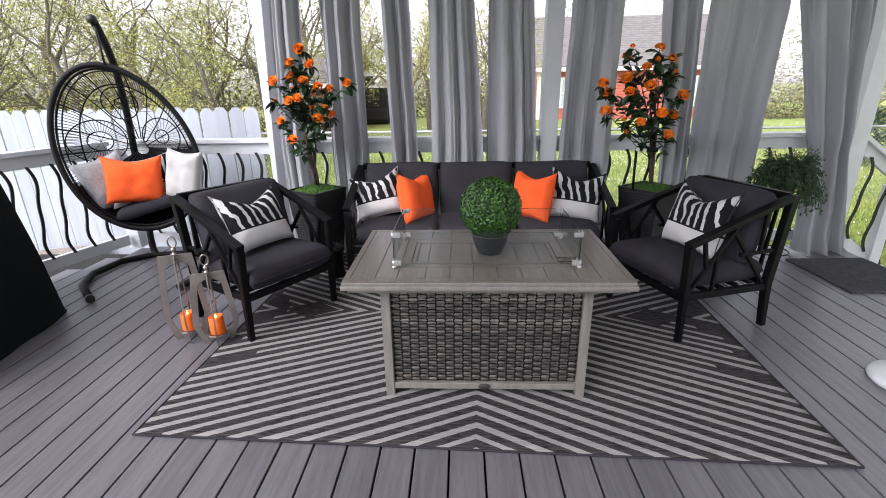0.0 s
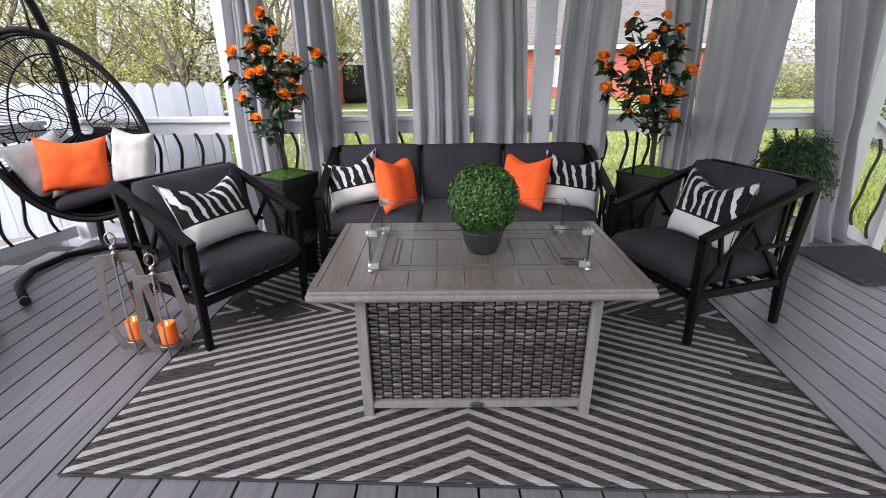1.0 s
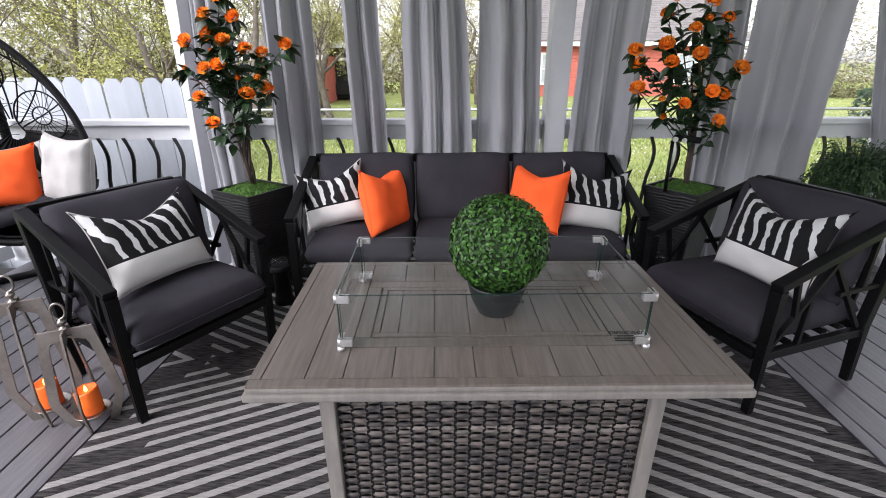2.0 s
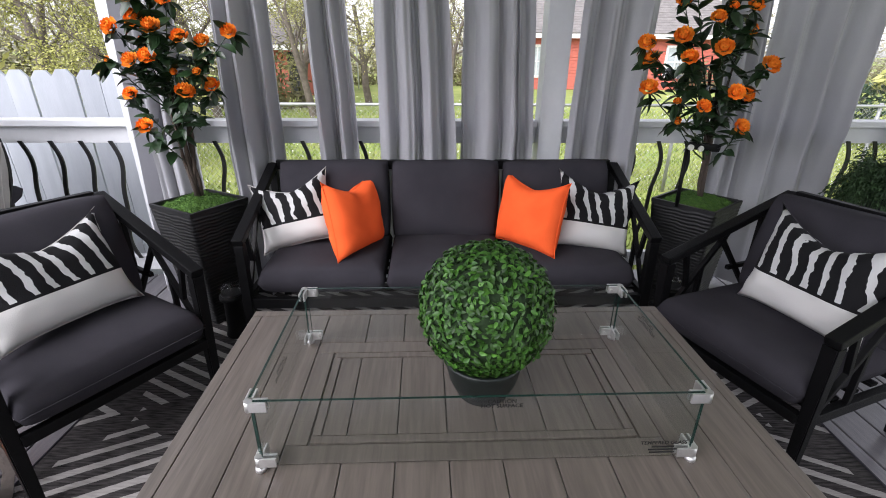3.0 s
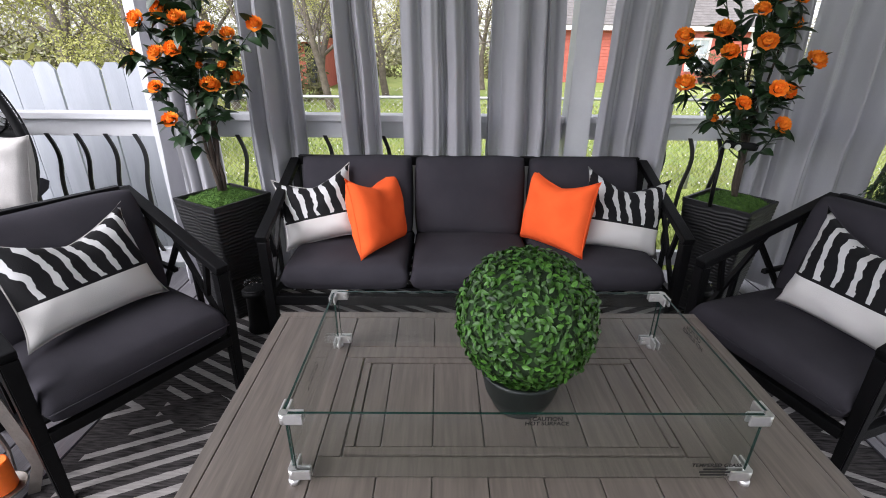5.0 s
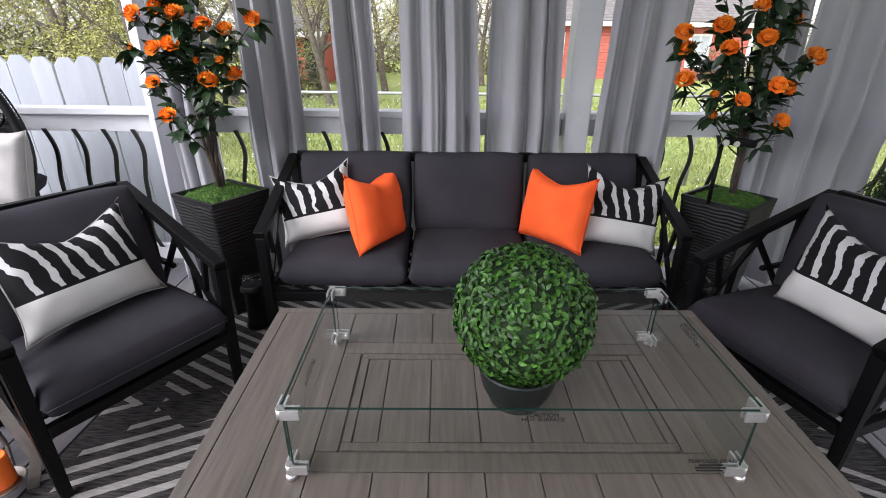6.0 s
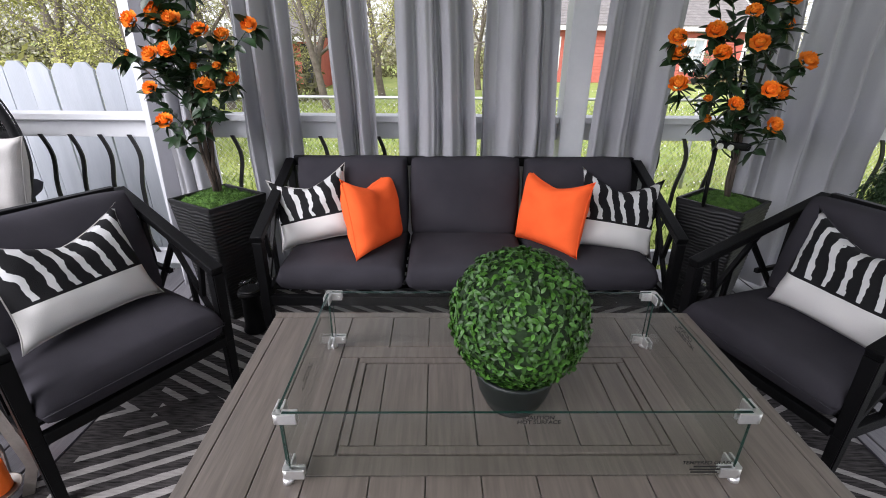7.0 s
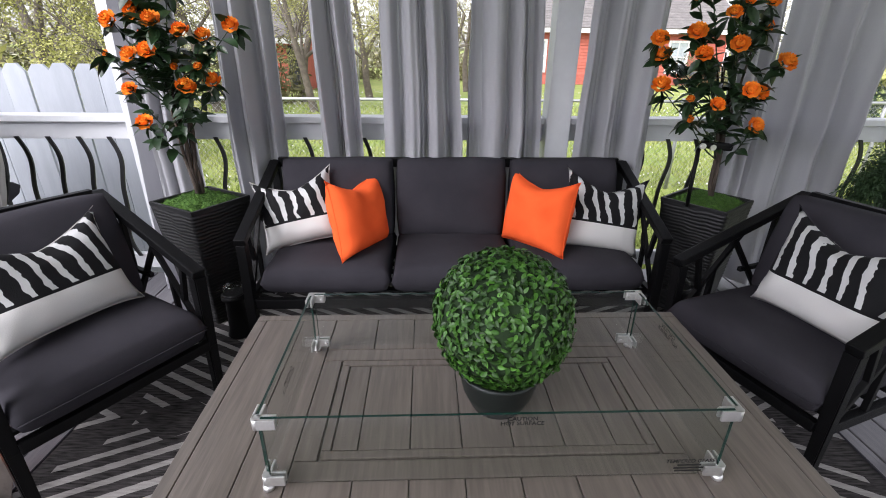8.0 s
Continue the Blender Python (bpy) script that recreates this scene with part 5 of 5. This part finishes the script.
fern = thing("fern_stand", pose(2.32, 1.40, 0), "trailing green fern on a thin black metal stand", "plant")
bm = B()
for i in range(3):
    a = 2 * math.pi * i / 3 + 0.4
    tube(bm, [(0.15 * math.cos(a), 0.15 * math.sin(a), 0), (0.10 * math.cos(a), 0.10 * math.sin(a), 0.70)], 0.006, 7)
tube(bm, [(0.115 * math.cos(2 * math.pi * i / 28), 0.115 * math.sin(2 * math.pi * i / 28), 0.70) for i in range(28)], 0.006, 7, closed=True)
tube(bm, [(0.135 * math.cos(2 * math.pi * i / 28), 0.135 * math.sin(2 * math.pi * i / 28), 0.16) for i in range(28)], 0.005, 7, closed=True)
part("stand", bm, M_FRAME, fern, "thin black metal plant stand")
bm = B()
lathe(bm, [(0.07, 0.61), (0.10, 0.70), (0.115, 0.78), (0.12, 0.785), (0.10, 0.77)], 24)
part("pot", bm, M_POT, fern)
FROND = leaf_mesh("leaf", M_FERN, 0.024, 0.008, 0.2, 0.4)
frb = B()
frs = B()
rng = random.Random(31)
for i in range(560):
    a, el = rng.uniform(0, 6.28), rng.uniform(0.1, 1.35)
    L = rng.uniform(0.11, 0.22)
    o = Vector((0.05 * math.cos(a), 0.05 * math.sin(a), 0.77))
    pts = []
    for j in range(9):
        f = j / 8
        rr = L * f * (0.85 * math.cos(el) + 0.25)
        pts.append(o + Vector((rr * math.cos(a), rr * math.sin(a), L * 1.15 * math.sin(el) * f - (0.24 - 0.14 * el) * (f ** 2.2) * rng.uniform(0.9, 1.4))))
    tube(frs, pts, 0.0014, 3, cap=False)
    for j in range(1, 9):
        for sgn in (-1, 1, 0):
            d = (pts[j] - pts[j - 1]).normalized()
            sd = d.cross(Vector((0, 0, 1))).normalized() * sgn + d * 0.5 + Vector((0, 0, rng.uniform(-0.5, 0.3)))
            m = aim(pts[j], sd, rng.uniform(-0.6, 0.6), rng.uniform(0.8, 1.3))
            n0 = len(frb.verts)
            frb.from_mesh(FROND)
            frb.verts.ensure_lookup_table()
            for v in frb.verts[n0:]:
                v.co = m @ v.co
for nm, b_ in (("fronds", frb), ("stem_tangle", frs)):
    me = bpy.data.meshes.new(nm)
    b_.to_mesh(me)
    b_.free()
    me.materials.append(M_FERN)
    tagged(part(nm, me, M_FERN, fern), kind="stuff")

bm = B()
lathe(bm, [(0.175, 0), (0.18, 0.012), (0.17, 0.03), (0.10, 0.045), (0.03, 0.052), (0.03, 0.12), (0.024, 0.125)], 40)
single("umbrella_base", bm, M_PAINT, "white round weighted base plate on the deck", "umbrella base", m=pose(2.12, -0.13, 0), smooth=True)


# ---- garden: picket fence, wire fence, houses, trees ----
def dogear(w, h):
    bm = B()
    t = 0.018
    pts = [(-w / 2, 0), (w / 2, 0), (w / 2, h - 0.045), (w / 2 - 0.038, h), (-w / 2 + 0.038, h), (-w / 2, h - 0.045)]
    A = [bm.verts.new((x, -t / 2, z)) for x, z in pts]
    C = [bm.verts.new((x, t / 2, z)) for x, z in pts]
    bm.faces.new(A)
    bm.faces.new(C[::-1])
    for i in range(6):
        bm.faces.new((A[i], C[i], C[(i + 1) % 6], A[(i + 1) % 6]))
    return mesh_of("picket", bm, M_FENCE)


fence = thing("picket_fence", pose(-2.02, 2.35, -0.62), "tall white painted dog-eared board fence", "fence", kind="structure")
PK = dogear(0.138, 1.88)
rng = random.Random(3)
for i in range(42):
    o = part("picket", PK, M_FENCE, fence)
    o.location = (-0.075 - 0.143 * i, 0.35 * 0, rng.uniform(-0.006, 0.006))
    o.rotation_euler = (0, radians(rng.uniform(-0.3, 0.3)), 0)
for z in (0.35, 1.45):
    bm = B()
    box(bm, (-3.0, 0.035, z), (6.0, 0.035, 0.085), 0.003)
    part("backer_rail", bm, M_FENCE, fence)

bm = B()
box(bm, (0, 0, 0.16), (1.1, 0.75, 0.32))
for i in range(6):
    box(bm, (0, -0.32 + 0.13 * i, 0.335), (1.14, 0.122, 0.03), 0.004)
single("garden_step", bm, M_STEPWOOD, "weathered wooden step platform beyond the railing", "step", m=pose(-4.25, 1.75, -0.44, 0, 0, 24))

chain = thing("wire_fence", pose(0, 6.0, -0.62), "galvanised wire mesh fence with a pipe top rail", "fence", kind="structure")
bm = B()
tube(bm, [(-9, 0, 1.30), (18, 0, 1.30)], 0.021, 10)
part("top_rail", bm, M_GALV, chain)
for i in range(9):
    bm = B()
    tube(bm, [(-8.6 + 3.05 * i, 0.02, 0), (-8.6 + 3.05 * i, 0.02, 1.34)], 0.026, 10)
    part("fence_post", bm, M_GALV, chain)
bm = B()
x = -10.2
while x < 18:
    for s in (1, -1):
        x0, x1 = (x, x + 1.28) if s > 0 else (x + 1.28, x)
        tube(bm, [(x0, 0.004 * s, 0.02), (x1, 0.004 * s, 1.30)], 0.0021, 3, cap=False)
    x += 0.078
tagged(part("wire_mesh", bm, M_GALV, chain), kind="stuff")


def window(parent, x, z, w, h, y):
    bm = B()
    for dx in (-1, 1):
        box(bm, (x + dx * w / 2, y - 0.03, z), (0.12, 0.08, h + 0.12))
    for dz in (-1, 1):
        box(bm, (x, y - 0.03, z + dz * h / 2), (w + 0.12, 0.085, 0.12))
    box(bm, (x, y - 0.02, z), (w, 0.05, 0.06))
    box(bm, (x, y - 0.02, z), (0.05, 0.05, h))
    win = part("window", bm, M_TRIM, parent, "white framed sash window")
    bm = B()
    box(bm, (x, y + 0.0, z), (w, 0.03, h))
    part("pane", bm, M_PANE, win)


M_PANE = mat("pale_window_pane", (0.45, 0.50, 0.52), 0.15, bump=0.0)


def house(name, x0, x1, y, depth, eave, ridge, label, wins):
    h = thing(name, pose((x0 + x1) / 2, y, -0.62), label, "house", "neighbouring houses")
    w = x1 - x0
    bm = B()
    box(bm, (0, depth / 2, eave / 2), (w, depth, eave))
    wall = part("wall", bm, M_BRICK, h, "red lap siding")
    k = int(eave / 0.17)
    for i in range(k):
        bm = B()
        beam(bm, (-w / 2, -0.012, 0.09 + 0.17 * i), (w / 2, -0.012, 0.09 + 0.17 * i), 0.03, 0.15, 0.006, up=(0, 0.12, 1))
        part("siding_board", bm, M_BRICK, wall)
    bm = B()
    for s in (0, 1):
        a = (-w / 2 - 0.4, -0.5 if s == 0 else depth + 0.5, eave - 0.05)
        q = [(-w / 2 - 0.4, a[1], a[2]), (w / 2 + 0.4, a[1], a[2]), (w / 2 + 0.4, depth / 2, ridge), (-w / 2 - 0.4, depth / 2, ridge)]
        lo = [bm.verts.new(p) for p in q]
        hi = [bm.verts.new((p[0], p[1], p[2] + 0.14)) for p in q]
        bm.faces.new(lo)
        bm.faces.new(hi[::-1])
        for i in range(4):
            bm.faces.new((lo[i], hi[i], hi[(i + 1) % 4], lo[(i + 1) % 4]))
    roof = part("roof", bm, M_ROOF, h, "grey shingle roof")
    rows = 22
    for i in range(rows):
        f = (i + 0.5) / rows
        bm = B()
        yy, zz = -0.5 + (depth / 2 + 0.5) * f, eave - 0.05 + (ridge - eave + 0.05) * f + 0.15
        sl = (ridge - eave) / (depth / 2 + 0.5)
        d = Vector((0, 1, sl)).normalized() * 0.5 * (depth / 2 + 0.5) / rows * 1.25
        beam(bm, (-w / 2 - 0.4, yy, zz), (w / 2 + 0.4, yy, zz), d.length * 2, 0.03, 0, up=(0, -sl + 0.05, 1))
        part("shingle_course", bm, M_ROOF, roof)
    bm = B()
    box(bm, (0, -0.5, eave - 0.06), (w + 0.8, 0.06, 0.22))
    part("fascia", bm, M_TRIM, h, "white eave board")
    for dx in (-1, 1):
        bm = B()
        box(bm, (dx * (w / 2 - 0.1), -0.06, eave / 2), (0.22, 0.10, eave))
        part("corner_board", bm, M_TRIM, h)
    for x, z, ww, hh in wins:
        window(h, x, z, ww, hh, -0.02)
    return h


house("house", 4.4, 17.0, 27.0, 9.0, 2.85, 5.95, "red sided house with a grey shingle roof", [(3.4, 1.5, 1.1, 1.6), (-4.5, 1.5, 0.8, 1.6)])
shed = house("shed", -8.4, -5.45, 21.6, 4.0, 2.15, 3.5, "red outbuilding with a grey roof and white trim", [])
bm = B()
box(bm, (1.05, -0.07, 0.95), (0.55, 0.1, 1.9))
part("doorway", bm, M_DARK, shed, "dark open doorway")
canopy = thing("carport_canopy", pose(-5.3, 25.5, -0.62), "white canopy on thin posts beside the outbuilding", "canopy")
bm = B()
def hip(a, b):
    x, y = (a * 2 - 1) * 1.6, (b * 2 - 1) * 1.5
    return (x, y, 2.55 + 0.7 * (1 - max(abs(a * 2 - 1), abs(b * 2 - 1))))
patch(bm, hip, 16, 16, False)
part("roof_cloth", bm, M_TRIM, canopy)
for x in (-1.5, 1.5):
    for y in (-1.4, 1.4):
        bm = B()
        tube(bm, [(x, y, 0), (x, y, 2.6)], 0.04, 8)
        part("post", bm, M_TRIM, canopy)
bm = B()
box(bm, (0, 0, 1.0), (2.2, 1.6, 1.9), 0.15)
box(bm, (0.2, -0.85, 0.55), (1.6, 0.3, 0.6), 0.08)
single("covered_trailer", bm, M_DARK, "dark covered trailer under the white canopy", "trailer", m=pose(-5.2, 25.6, -0.62))


def bare_tree(x, y, h, seed, buds, label, lean=0.0):
    """Early spring tree: trunk, forking limbs, drooping twigs and small yellow-green buds."""
    rng = random.Random(seed)
    t = thing("tree", pose(x, y, -0.62), label, "tree", "budding trees")
    bm, bb = B(), B()

    def grow(p, d, L, r, level):
        k = 5
        pts, rs = [p.copy()], [r]
        for i in range(k):
            bend = Vector((rng.uniform(-1, 1), rng.uniform(-1, 1), rng.uniform(-0.5, 0.7))) * (0.16 + 0.05 * level)
            if level >= 3:
                bend.z -= 0.10
            d = (d + bend).normalized()
            p = p + d * (L / k)
            pts.append(p.copy())
            rs.append(r * (1 - 0.55 * (i + 1) / k))
        tube(bm, pts, rs, 7 if level < 2 else (4 if level < 3 else 3), cap=False)
        if level >= 3:
            for i in range(buds):
                q = rng.choice(pts[1:]) + Vector((rng.gauss(0, 1), rng.gauss(0, 1), rng.gauss(0, 1))) * 0.07
                s = rng.uniform(0.012, 0.030)
                e1 = Vector((rng.uniform(-1, 1), rng.uniform(-1, 1), rng.uniform(-1, 1))).normalized()
                e2 = e1.orthogonal().normalized()
                bb.faces.new((bb.verts.new(q - e1 * s), bb.verts.new(q + e2 * s * 0.6), bb.verts.new(q + e1 * s), bb.verts.new(q - e2 * s * 0.6)))
        if level < 4:
            n = (5, 5, 5, 6)[level]
            for i in range(n):
                f = rng.uniform(0.3, 1.0) if level else rng.uniform(0.35, 1.0)
                j = min(k, max(1, round(f * k)))
                a = rng.uniform(0, 6.28)
                o = d.orthogonal().normalized()
                o = Matrix.Rotation(a, 3, d) @ o
                nd = (d * rng.uniform(0.45, 0.9) + o * rng.uniform(0.5, 1.0) + Vector((0, 0, 0.12 if level < 2 else -0.05))).normalized()
                grow(pts[j], nd, L * rng.uniform(0.5, 0.72), rs[j] * rng.uniform(0.42, 0.62), level + 1)

    grow(Vector((0, 0, 0)), Vector((lean, 0, 1)).normalized(), h * 0.42, h * 0.018, 0)
    part("trunk", bm, M_TWIG, t, "grey-brown trunk with forking limbs and twigs")
    me = bpy.data.meshes.new("foliage")
    bb.to_mesh(me)
    bb.free()
    me.materials.append(M_BUD)
    tagged(part("foliage", me, M_BUD, t, "yellow-green spring buds"), kind="stuff")
    return t


for x, y, h, seed, buds in ((-8.5, 10.5, 8.0, 1, 7), (-5.6, 13.0, 8.5, 2, 6), (-12.5, 12.5, 9.0, 3, 7), (-6.6, 14.5, 8.0, 4, 6), (-16.5, 13.0, 9.0, 5, 5), (-9.5, 16.0, 10.0, 6, 6), (-5.2, 8.4, 5.0, 7, 8),
                            (1.8, 22.0, 8.0, 8, 5), (-20.0, 10.0, 9.0, 9, 5), (24.0, 20.0, 9.0, 10, 3), (17.0, 14.0, 7.0, 12, 4), (-1.6, 21.0, 8.0, 13, 6), (-7.0, 19.5, 11.0, 14, 5), (-14.0, 18.0, 11.0, 15, 5), (-10.8, 8.6, 6.0, 16, 6), (0.3, 33.0, 11.0, 17, 4), (-4.9, 7.6, 6.0, 18, 3), (-7.6, 7.0, 6.5, 19, 4), (-12.2, 9.2, 7.5, 20, 4), (-16.0, 9.5, 8.0, 21, 4), (-3.6, 14.5, 7.5, 31, 9), (-2.3, 18.5, 8.5, 32, 9), (-0.9, 15.5, 7.0, 33, 8), (-4.6, 17.5, 9.0, 34, 8), (0.9, 19.0, 7.5, 35, 7), (19.5, 17.0, 8.0, 36, 8)):
    bare_tree(x, y, h, seed, buds, "early spring tree with bare twigs and yellow-green buds")


# grey-brown wood with the distance haze mixed into its colour
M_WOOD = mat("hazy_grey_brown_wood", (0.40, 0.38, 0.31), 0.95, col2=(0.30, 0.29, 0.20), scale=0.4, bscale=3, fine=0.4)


def thicket(x0, x1, y, h, seed, material, label, name="thicket", big=1.0, dense=420):
    """Far undergrowth: many small twig and leaf blades in uneven clumps."""
    rng = random.Random(seed)
    bm = B()
    n = int((x1 - x0) * dense)
    for i in range(n):
        x = rng.uniform(x0, x1)
        top = h * (0.65 + 0.5 * noise.noise(Vector((x * 0.6, seed, 0))) + 0.25 * noise.noise(Vector((x * 2.1, seed, 4))))
        z = abs(rng.gauss(0, 0.5)) * top
        z = min(z, top * rng.uniform(0.9, 1.05))
        yy = y + rng.gauss(0, 0.7)
        p = Vector((x, yy, -0.62 + z))
        e1 = Vector((rng.uniform(-1, 1), rng.uniform(-1, 1), rng.uniform(-0.3, 1.2))).normalized()
        e2 = e1.orthogonal().normalized()
        s = rng.uniform(0.06, 0.17) * big
        bm.faces.new((bm.verts.new(p - e1 * s), bm.verts.new(p + e2 * s * 0.35), bm.verts.new(p + e1 * s), bm.verts.new(p - e2 * s * 0.35)))
    me = bpy.data.meshes.new(name)
    bm.to_mesh(me)
    bm.free()
    me.materials.append(material)
    return tagged(new(name, me), label, "undergrowth", "", "stuff")


thicket(-30, -4.5, 17.0, 3.4, 1, M_SCRUB, "brown and green undergrowth behind the fence")
thicket(-26, -6.0, 11.5, 2.0, 2, M_BUD, "yellow-green brush behind the fence")
thicket(-70, 70, 46.0, 14.5, 6, M_WOOD, "far leafless woodland, grey-brown paled by painted haze", "far_wood", 1.9, 420)
thicket(-5, 4, 30.0, 3.0, 3, M_SCRUB, "brown and green undergrowth between the houses")
thicket(14, 36, 26.0, 2.2, 4, M_SCRUB, "brown undergrowth beyond the lawn")
bush = thing("bush", pose(10.6, 9.6, -0.62), "dark evergreen bush with golden tips beyond the lawn", "bush")
for nm, mt, c0, c1, n, r in (("leaves", M_LEAF, 0.1, 0.9, 1500, 1.0), ("tips", M_BUD, 0.85, 1.25, 350, 0.8)):
    rng = random.Random(17)
    bm = B()
    for i in range(n):
        a, zf = rng.uniform(0, 6.28), rng.uniform(c0, c1)
        rr = r * math.sqrt(max(0.02, 1 - (zf - 0.5) ** 2 * 1.7)) * rng.uniform(0.6, 1.05)
        p = Vector((rr * math.cos(a), rr * math.sin(a), zf * 1.5))
        e1 = Vector((rng.uniform(-1, 1), rng.uniform(-1, 1), rng.uniform(0, 1.4))).normalized()
        e2 = e1.orthogonal().normalized()
        s = rng.uniform(0.07, 0.14)
        bm.faces.new((bm.verts.new(p - e1 * s), bm.verts.new(p + e2 * s * 0.35), bm.verts.new(p + e1 * s), bm.verts.new(p - e2 * s * 0.35)))
    me = bpy.data.meshes.new(nm)
    bm.to_mesh(me)
    bm.free()
    me.materials.append(mt)
    tagged(part(nm, me, mt, bush), kind="stuff")

# grass blades on the near lawn
rng = random.Random(41)
verts, faces = [], []
for i in range(60000):
    y = 2.15 + 14 * rng.random() ** 1.7
    x = rng.uniform(-3.2 - 0.3 * y, 4.5 + 0.9 * y)
    if x < -1.9 and y < 2.5:
        continue
    h = rng.uniform(0.04, 0.13) * (1 + 0.6 * noise.noise(Vector((x * 0.8, y * 0.8, 0))))
    a = rng.uniform(0, 3.14)
    w = 0.006 + 0.0012 * y
    dx, dy = w * math.cos(a), w * math.sin(a)
    k = len(verts)
    verts += [(x - dx, y - dy, -0.62), (x + dx, y + dy, -0.62), (x + rng.uniform(-0.05, 0.05), y + rng.uniform(-0.05, 0.05), -0.62 + h)]
    faces.append((k, k + 1, k + 2))
me = bpy.data.meshes.new("grass")
me.from_pydata(verts, [], faces)
me.materials.append(M_GRASS)
tagged(new("grass", me), "bright spring grass blades on the lawn", "grass", "", "stuff")
verts, faces = [], []
for i in range(1400):
    y = 3.5 + 18 * rng.random()
    x = rng.uniform(-3.2 - 0.3 * y, 4.5 + 0.9 * y)
    s = rng.uniform(0.006, 0.011) * (0.7 + 0.05 * y)
    z = -0.62 + rng.uniform(0.08, 0.16)
    k = len(verts)
    verts += [(x - s, y, z - s), (x + s, y, z - s), (x + s, y + 0.01, z + s), (x - s, y + 0.01, z + s)]
    faces.append((k, k + 1, k + 2, k + 3))
me = bpy.data.meshes.new("wild_flowers")
me.from_pydata(verts, [], faces)
me.materials.append(M_TRIM)
tagged(new("wild_flowers", me), "tiny white wild flowers in the grass", "flowers", "", "stuff")

# ---- deck boards ----
PITCH = 0.1435
for i in range(-27, 26):
    x = -0.305 + PITCH * (i + 0.5)
    if x < -4.05 or x > 3.28:
        continue
    y1 = deck_end(x)
    y0 = -6.85
    bm = B()
    box(bm, (0, 0, -0.0125), (PITCH - 0.0088, y1 - y0, 0.025), 0.003)
    b = part("plank", bm, M_DECK, floor)
    b.location = (x, (y0 + y1) / 2, 0.0)
